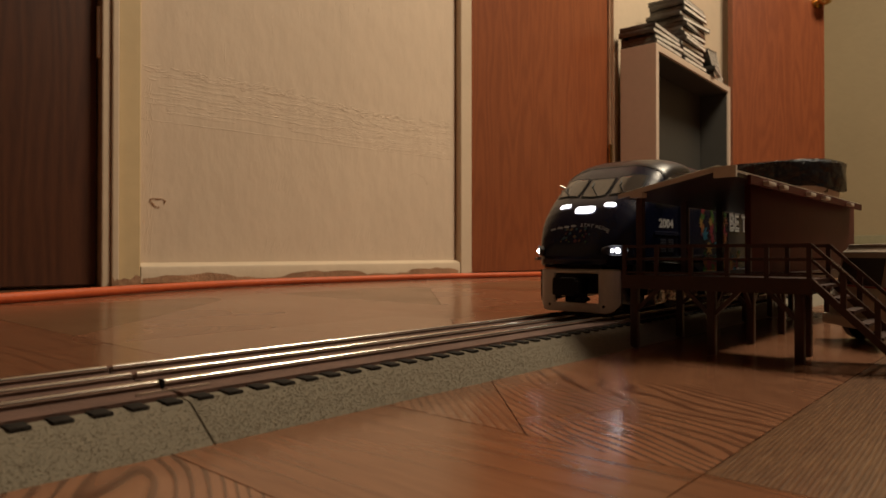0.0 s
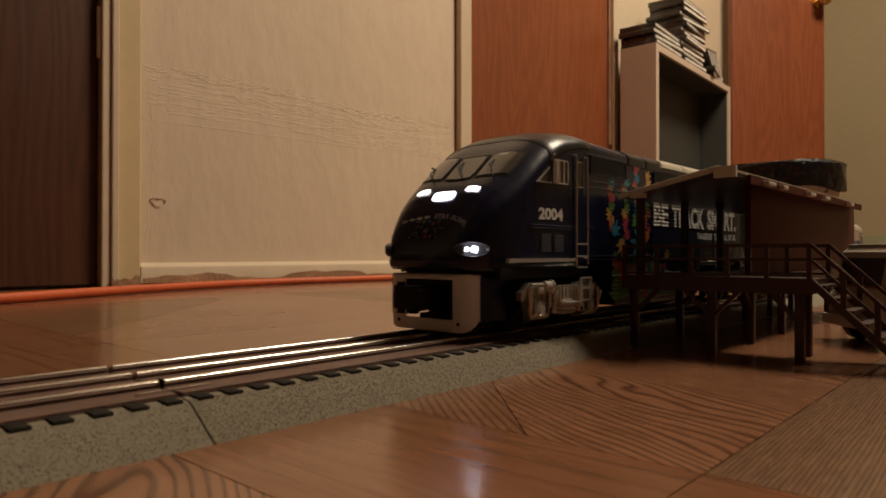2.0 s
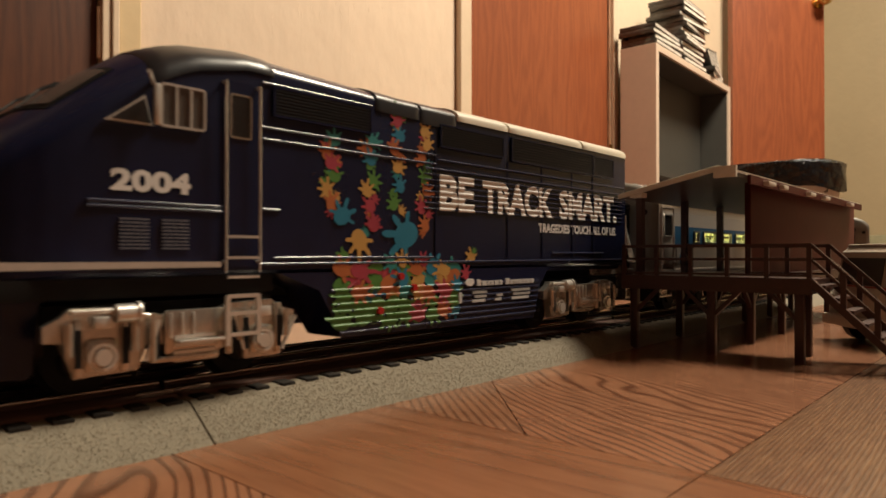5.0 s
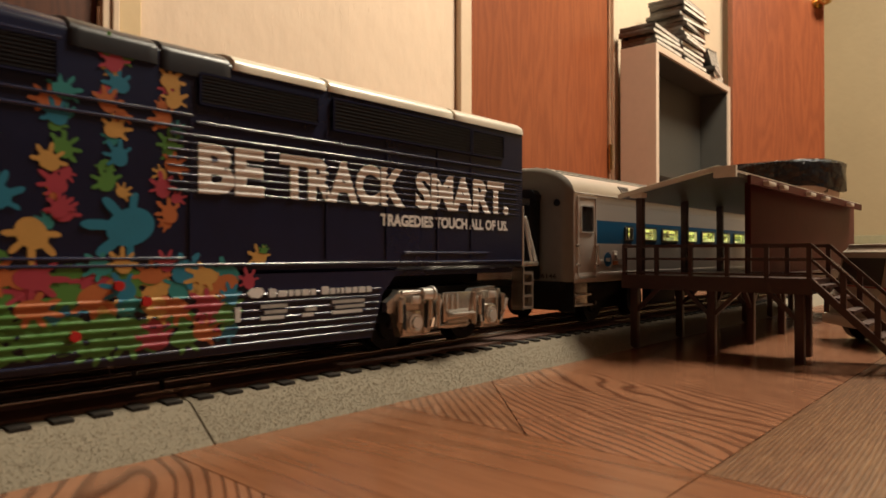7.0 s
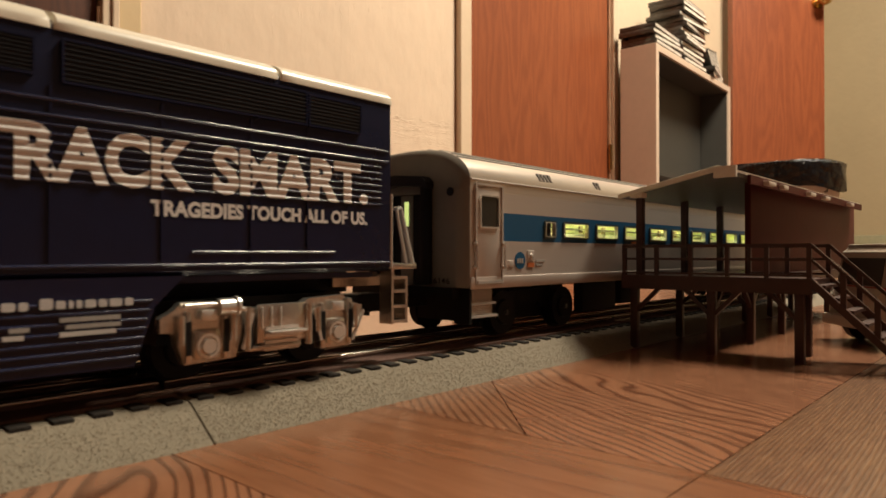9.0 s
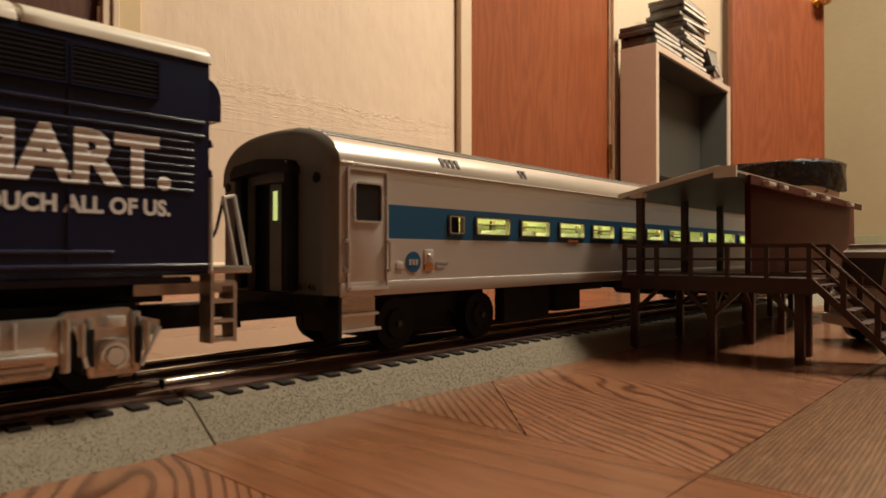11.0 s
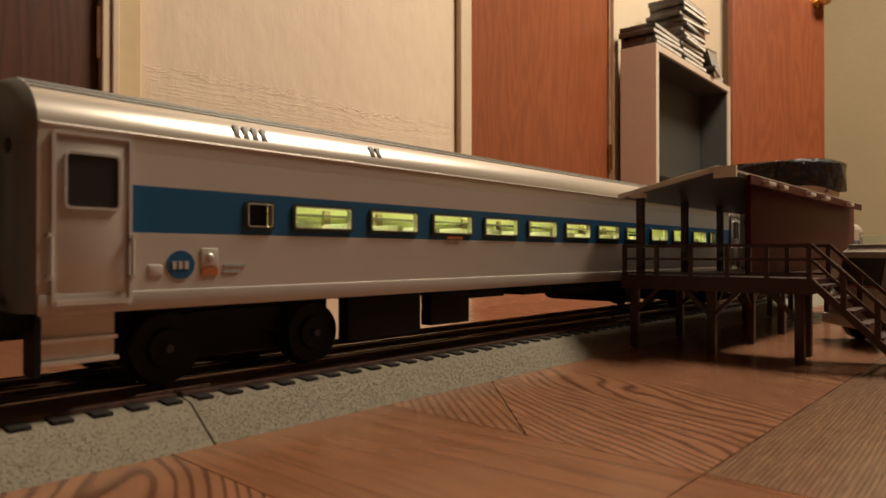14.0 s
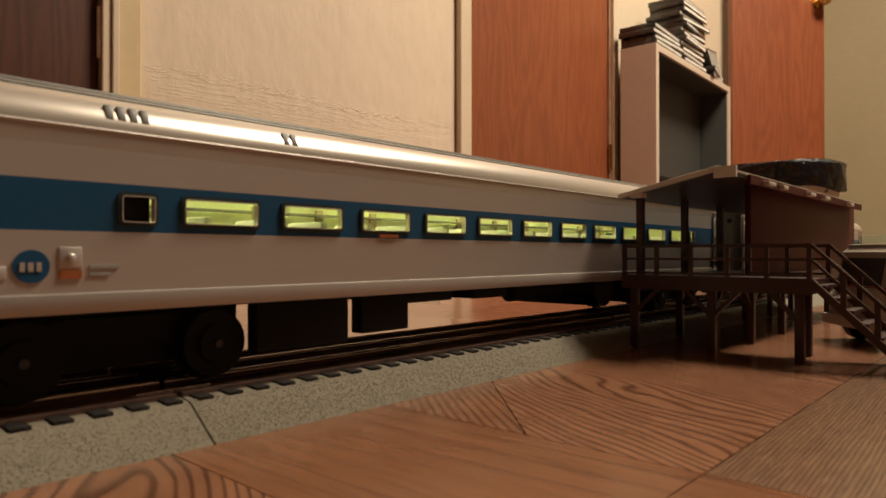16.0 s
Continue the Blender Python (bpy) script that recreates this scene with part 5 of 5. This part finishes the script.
# ---- station platform ----
def platform():
    p = empty("station_platform", pose(0.307, 0.112, 0), "brown plastic model station platform on posts, with shed roof", "model station")
    X = lambda s: s - 0.307
    Y = lambda y: y - 0.112
    DZ = 0.0355
    N = 6
    xs = [0.307 + 0.0545 * i for i in range(N)]
    end = 0.606
    # deck of planks
    n = 60
    for k in range(n):
        a = 0.303 + (end - 0.303) * k / n
        part("deck_plank", box(X(a), X(a + (end - 0.303) / n) - .0003, Y(.1060), Y(.1540), DZ - .0016, DZ), BROWN, p)
    for k in range(10):
        a = 0.303 + 0.034 * k / 10
        part("deck_plank", box(X(a), X(a + .0034) - .0003, Y(.0700), Y(.1058), DZ - .0016, DZ), BROWN, p)
    for y in (.1060, .1515):
        part("deck_beam", box(X(.303), X(end), Y(y), Y(y + .0022), DZ - .0060, DZ - .0017), BROWN, p)
    part("deck_beam", box(X(.3025), X(.3050), Y(.0700), Y(.1540), DZ - .0062, DZ + .0004), BROWN, p)
    part("deck_beam", box(X(.3360), X(.3380), Y(.0700), Y(.1060), DZ - .0060, DZ - .0017), BROWN, p)
    part("deck_beam", box(X(.3050), X(.3360), Y(.0700), Y(.0720), DZ - .0060, DZ - .0017), BROWN, p)
    posts = [(s, y) for s in xs for y in (.1490, .1118)] + [(.307, .0755), (.3335, .0790)]
    for s, y in posts:
        part("post", box(X(s) - .0018, X(s) + .0018, Y(y) - .0018, Y(y) + .0018, 0, DZ - .0016, .0003), BROWN, p)
    for s in xs:
        for y, d in ((.1490, -1), (.1118, 1)):
            part("knee_brace", beam((X(s), Y(y) + d * .001, DZ - .0170), (X(s), Y(y) + d * .0130, DZ - .0050), .0018), BROWN, p)
    part("knee_brace", beam((X(.307), Y(.1118) - .001, DZ - .0170), (X(.307), Y(.1118) - .0130, DZ - .0050), .0018), BROWN, p)
    part("knee_brace", beam((X(.307), Y(.0755) + .001, DZ - .0170), (X(.307), Y(.0755) + .0130, DZ - .0050), .0018), BROWN, p)
    for a, b in zip(xs, xs[1:]):
        for d, s in ((1, a), (-1, b)):
            part("knee_brace", beam((X(s) + d * .001, Y(.1118), DZ - .0170), (X(s) + d * .0130, Y(.1118), DZ - .0050), .0018), BROWN, p)

    def railing(a, b, posts_n):
        a, b = Vector(a), Vector(b)
        for h, w in ((.0142, .0014), (.0082, .0011), (.0016, .0009)):
            part("hand_rail", beam(a + Vector((0, 0, DZ + h)), b + Vector((0, 0, DZ + h)), w), BROWN, p)
        for k in range(posts_n):
            c = a.lerp(b, k / (posts_n - 1))
            part("rail_post", beam(c + Vector((0, 0, DZ - .004)), c + Vector((0, 0, DZ + .0150)), .0018), BROWN, p)
    railing((X(.3040), Y(.1530), 0), (X(.3040), Y(.0712), 0), 6)
    railing((X(.3372), Y(.1050), 0), (X(.3372), Y(.0712), 0), 3)
    # stairs going down from the landing
    slope = 0.0245 / 0.0250
    for s in (.3040, .3360):
        y0, z0 = .0705, DZ
        ln = .0350
        a, b = Vector((X(s), Y(y0), z0 - .001)), Vector((X(s), Y(y0 - ln), z0 - .001 - ln * slope))
        part("stringer", beam(a, b, .0028), BROWN, p)
        for h, w in ((.0142, .0014), (.0082, .0011)):
            part("hand_rail", beam(a + Vector((0, 0, h + .001)), b + Vector((0, 0, h + .001)), w), BROWN, p)
        for k in (0.33, .66, 1.0):
            c = a.lerp(b, k)
            part("rail_post", beam(c, c + Vector((0, 0, .0155)), .0020), BROWN, p)
    for k in range(7):
        y = .0680 - .0050 * k
        part("stair_tread", box(X(.3052), X(.3350), Y(y) - .0024, Y(y) + .0020, DZ - .0035 - .0049 * k, DZ - .0023 - .0049 * k), BROWN, p)
    # shed: rear wall, roof posts, roof
    wall_s0 = 0.356
    part("shed_wall", box(X(wall_s0), X(end), Y(.1100), Y(.1130), DZ, .0845, .0002), BRICKRED, p, "plain brick-red shed wall")
    for s in xs:
        part("roof_post", box(X(s + .003) - .0016, X(s + .003) + .0016, Y(.1475) - .0016, Y(.1475) + .0016, DZ, .0760), BROWN, p)
    r0, r1 = 0.3035, end - .011
    prof = [(.1550, .0735), (.1550, .0752), (.1090, .0850), (.1045, .0836), (.1045, .0818), (.1090, .0830)]
    sl = [[(X(s), Y(y), z) for y, z in prof] for s in (r0, r1)]
    part("roof_slab", loft(sl), BROWN, p, "brown underside of the shed roof")
    # grey corrugated sheet and its edge boards on the near part
    nrib = 46
    bm = bmesh.new()
    top = lambda y: .0850 - (y - .1090) * (.0098 / .0460) if y > .109 else .0850 - (.109 - y) * .311
    for k in range(nrib):
        a = r0 + (r1 - r0) * k / nrib
        w = (r1 - r0) / nrib
        for q, h in ((0.0, .0006), (0.5, .0012)):
            x0, x1 = X(a + q * w), X(a + (q + .5) * w)
            for y0, y1 in ((.1090, .1555), (.1090, .1040)):
                v = [bm.verts.new((x, Y(y), top(y) + z)) for x, y, z in ((x0, y0, h), (x1, y0, h), (x1, y1, h), (x0, y1, h), (x0, y0, h - .0006), (x1, y0, h - .0006), (x1, y1, h - .0006), (x0, y1, h - .0006))]
                for f in ((0, 1, 2, 3), (4, 5, 6, 7), (0, 1, 5, 4), (1, 2, 6, 5), (2, 3, 7, 6), (3, 0, 4, 7)):
                    bm.faces.new([v[i] for i in f])
    part("roof_sheet", bm, CANOPY, p, "grey corrugated roof sheet")
    part("barge_board", beam((X(r0) - .0006, Y(.1555), .0742), (X(r0) - .0006, Y(.1090), .0838), .0020), CANOPY, p, "grey barge board")
    part("barge_board", box(X(r0) - .0016, X(r0) + .0004, Y(.0995), Y(.1092), .0800, .0850), CANOPY, p, "grey barge board")
    part("eave_block", box(X(r0), X(r0) + .006, Y(.1440), Y(.1500), .0735, .0765), CANOPY, p)
    part("rear_fascia", box(X(r0 + .030), X(r1), Y(.1030), Y(.1045), .0795, .0838), BRICKRED, p, "dark red fascia")
    for s in (.352, .378, .432, .468, .540):
        part("roof_clip", box(X(s), X(s + .012 - .004 * (s > .36) * (s < .4)), Y(.1000), Y(.1029), .0800, .0822, .0003), CANOPY, p, "grey roof bracket")


# ---- the other things in the room ----
def shelf():
    a, b = Vector((1.692, 0.7600)), Vector((2.320, 0.781))
    t = math.degrees(math.atan2(b.y - a.y, b.x - a.x))
    W, D, H = (b - a).length, 0.102, 0.609
    s = empty("media_shelf", pose(a.x, a.y, 0, 0, 0, t), "empty beige laminate shelf unit standing at the wall", "shelf")
    th = 0.019
    part("side_panel", box(0, th, 0, D, 0, H, .001), SHELF, s, smooth=False)
    part("side_panel", box(W - th, W, 0, D, 0, H, .001), SHELF, s, smooth=False)
    part("top_panel", box(th, W - th, 0.0005, D, H - th, H - .0005, .001), SHELF, s, smooth=False)
    part("back_panel", box(th, W - th, D - .008, D - .003, 0.02, H - th), SHELFIN, s, "back panel darkened for the shade inside")
    part("bottom_panel", box(th, W - th, .002, D - .008, 0.03, 0.05), SHELF, s, smooth=False)
    # Dark sheets added on the inner faces to paint the shelf's shade.
    part("side_shade", box(th + .0002, th + .003, .006, D - .009, 0.05, H - th - .001), SHELFIN, s, "dark sheet painting the shade inside the shelf")
    part("side_shade", box(W - th - .003, W - th - .0002, .006, D - .009, 0.05, H - th - .001), SHELFIN, s, "dark sheet painting the shade inside the shelf")
    part("top_shade", box(th + .003, W - th - .003, .006, D - .009, H - th - .004, H - th - .0002), SHELFIN, s, "dark sheet painting the shade inside the shelf")
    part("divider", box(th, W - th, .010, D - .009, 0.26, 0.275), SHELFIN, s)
    rnd = random.Random(3)

    def stack(x, y, n, w, d, z0, yaw):
        for k in range(n):
            cs = empty("disc_case", pose(a.x, a.y, 0, 0, 0, t) @ pose(x + rnd.uniform(-.012, .012), y + rnd.uniform(-.006, .006), z0 + .0148 * k, 0, 0, yaw + rnd.uniform(-5, 5)), "clear and black plastic disc case in a stack", "disc case", "stacked disc cases")
            part("case_shell", box(-w / 2, w / 2, -d / 2, d / 2, 0, .0140, .001), CASE, cs)
            part("spine_card", box(-w / 2 + .004, w / 2 - .004, -d / 2 - .0006, -d / 2 + .004, .0035, .0105), SPINE, cs, "pale printed spine")
            part("spine_card", box(-w / 2 - .0006, -w / 2 + .004, -d / 2 + .008, d / 2 - .008, .0050, .0080), CASE, cs)
    stack(.105, .052, 4, .190, .100, H, 2)
    stack(.300, .055, 13, .180, .104, H, -2)
    stack(.500, .055, 2, .180, .104, H, 6)
    for k in range(5):
        cs = empty("disc_case", pose(a.x, a.y, 0, 0, 0, t) @ pose(.46 + .016 * k, .055, H + .036, 0, 42 + 3 * k, 0), "leaning clear and black plastic disc case", "disc case", "stacked disc cases")
        part("case_shell", box(-.06, .06, -.050, .050, 0, .0140, .001), CASE, cs)
        part("spine_card", box(-.056, .056, -.0506, -.046, .0035, .0105), SPINE, cs)


def bin_thing():
    b = empty("waste_bin", pose(1.785, 0.476, -0.0) @ Matrix.Diagonal((0.97, 0.97, 0.955, 1)), "pale grey waste bin lined with a glossy black bag", "waste bin")
    def ring(r, z, wob=0.0, n=40, seed=0):
        rn = random.Random(seed)
        ph = [rn.random() * 6.28 for _ in range(3)]
        return [((r + wob * (math.sin(5 * q + ph[0]) + .6 * math.sin(11 * q + ph[1]))) * math.cos(q), (r + wob * (math.sin(7 * q + ph[2]) + .5 * math.sin(13 * q + ph[0]))) * math.sin(q), z + wob * 1.6 * math.sin(4 * q + ph[1])) for q in [2 * math.pi * i / n for i in range(n)]]
    part("bin_body", loft([ring(.105, 0), ring(.130, .262)]), BIN, b, smooth=True)
    part("bag", loft([ring(.134, .205, .0040, seed=1), ring(.1385, .225, .0035, seed=2), ring(.1390, .250, .0025, seed=3), ring(.1405, .268, .0014, seed=4), ring(.1350, .2745, .001, seed=5), ring(.1290, .270, .001, seed=6), ring(.1230, .20, .002, seed=7)], caps=False), BAG, b, "glossy black bag folded over the rim", smooth=True)


def van():
    v = empty("toy_van", pose(0.3935, 0.0775, 0, 0, 0, -52), "white toy delivery van with red stripe", "toy van")
    part("body", prism([(.005, .010), (.005, .024), (.009, .029), (.0120, .0470), (.015, .0495), (.095, .0495), (.098, .046), (.098, .010)], -.022, .022), VAN, v, "white van body")
    part("roof", box(.0145, .097, -.0215, .0215, .0496, .0512, .0007), VAN, v)
    part("stripe", box(.0090, .0975, -.0226, .0226, .0268, .0296), VANRED, v, "red side stripe")
    part("panel", box(.010, .030, -.0228, .0228, .0180, .0262), VANBLUE, v, "blue lower panel")
    part("bumper", box(.001, .008, -.0225, .0225, .0085, .0140, .001), VAN, v, "grey front bumper")
    for x in (.0150, .038, .061):
        part("window", box(x, x + .020, -.0227, .0227, .0330, .0440, .0006), SHELFIN, v)
    part("windscreen", prism([(.0086, .0300), (.0110, .0440), (.0126, .0440), (.0101, .0300)], -.0190, .0190), SHELFIN, v)
    for x in (.020, .078):
        for y in (-.0195, .0195):
            w = part("wheel", rod((x, y - .003, .0082), (x, y + .003, .0082), .0082, 20), BLACK, v)
            part("hub", rod((x, y - .0034, .0082), (x, y + .0034, .0082), .0036, 12), SILVER, w)


def cable():
    cu = bpy.data.curves.new("extension_cable", "CURVE")
    cu.dimensions, cu.bevel_depth, cu.bevel_resolution, cu.use_fill_caps = "3D", 0.0052, 3, True
    pts = [(-.60, .30), (-.20, .53), (.181, .7080), (.330, .7800), (.5085, .8400), (.72, .835), (.9288, .8180), (1.156, .7500), (1.38, .775), (1.52, .74), (1.60, .62)]
    sp = cu.splines.new("NURBS")
    sp.points.add(len(pts) - 1)
    for q, (x, y) in zip(sp.points, pts):
        q.co = (x, y, .0053, 1)
    sp.use_endpoint_u, sp.order_u = True, 3
    tmp = new("cable_source", cu)
    bpy.context.view_layer.update()
    me = bpy.data.meshes.new_from_object(tmp.evaluated_get(bpy.context.evaluated_depsgraph_get()))
    bpy.data.objects.remove(tmp)
    me.materials.clear()
    me.materials.append(ORANGE)
    for f in me.polygons:
        f.use_smooth = True
    tagged(new("extension_cable", me), "orange extension cable lying on the floor along the wall", "cable")


room()
track()
ENGINE = engine()
COACH_1 = coach_thing()
COACH_WHEELS = [(w, r) for w, r in WHEELS if w.parent == COACH_1]
COACH_2 = copy_thing(COACH_1, on_trucks(CX + 0.486, 0.1685))
WHEELS += [(w, 0.0092) for w in COACH_2.children if w.name.startswith("wheel")]
platform()
shelf()
bin_thing()
van()
cable()
floor_blocks()

# way of the train along the track, from its place at four seconds
TRAVEL = [(0.0, .2439), (0.5, .2134), (1.0, .1840), (1.5, .1531), (2.0, .1224), (2.5, .0907), (3.0, .0597), (3.5, .0287), (4.0, .0), (4.2, -.0112), (5.2, -.0660),
          (6.3, -.1181), (6.5, -.1270), (7.0, -.1480), (7.5, -.1672), (8.0, -.1877), (8.5, -.2070), (9.0, -.2235), (9.2, -.2295), (10.2, -.2610), (11.3, -.2962), (11.5, -.3023),
          (12.0, -.3183), (12.5, -.3341), (13.0, -.3460), (13.5, -.3585), (14.0, -.3705), (14.5, -.3810), (15.0, -.3893), (15.5, -.3971), (16.0, -.4040)]


SLACK = 0.0024


def motions():
    for ob, x, half in ((ENGINE, LX, 0.097), (COACH_1, CX, 0.1685), (COACH_2, CX + 0.486, 0.1685)):
        slack = SLACK if ob == ENGINE else 0.0      # couplings draw out as the train slows
        walk(ob, [(t, on_trucks(x + d - slack * min(1.0, max(0.0, (t - 8.5) / 2.5)), half)) for t, d in TRAVEL])
    ts, ds = [t for t, _ in TRAVEL], [d for _, d in TRAVEL]
    steps = [0.2 * i for i in range(81)]
    for w, r in WHEELS:
        flip = 180 if w.rotation_euler.z > 1 else 0
        c = w.location.copy()
        rows = []
        for t in steps:
            a = math.degrees((float(np.interp(t, ts, ds)) - ds[0]) / r)
            rows.append((t, pose(*c) @ pose(0, 0, 0, 0, a, 0) @ pose(0, 0, 0, 0, 0, flip)))
        walk(w, rows)


motions()
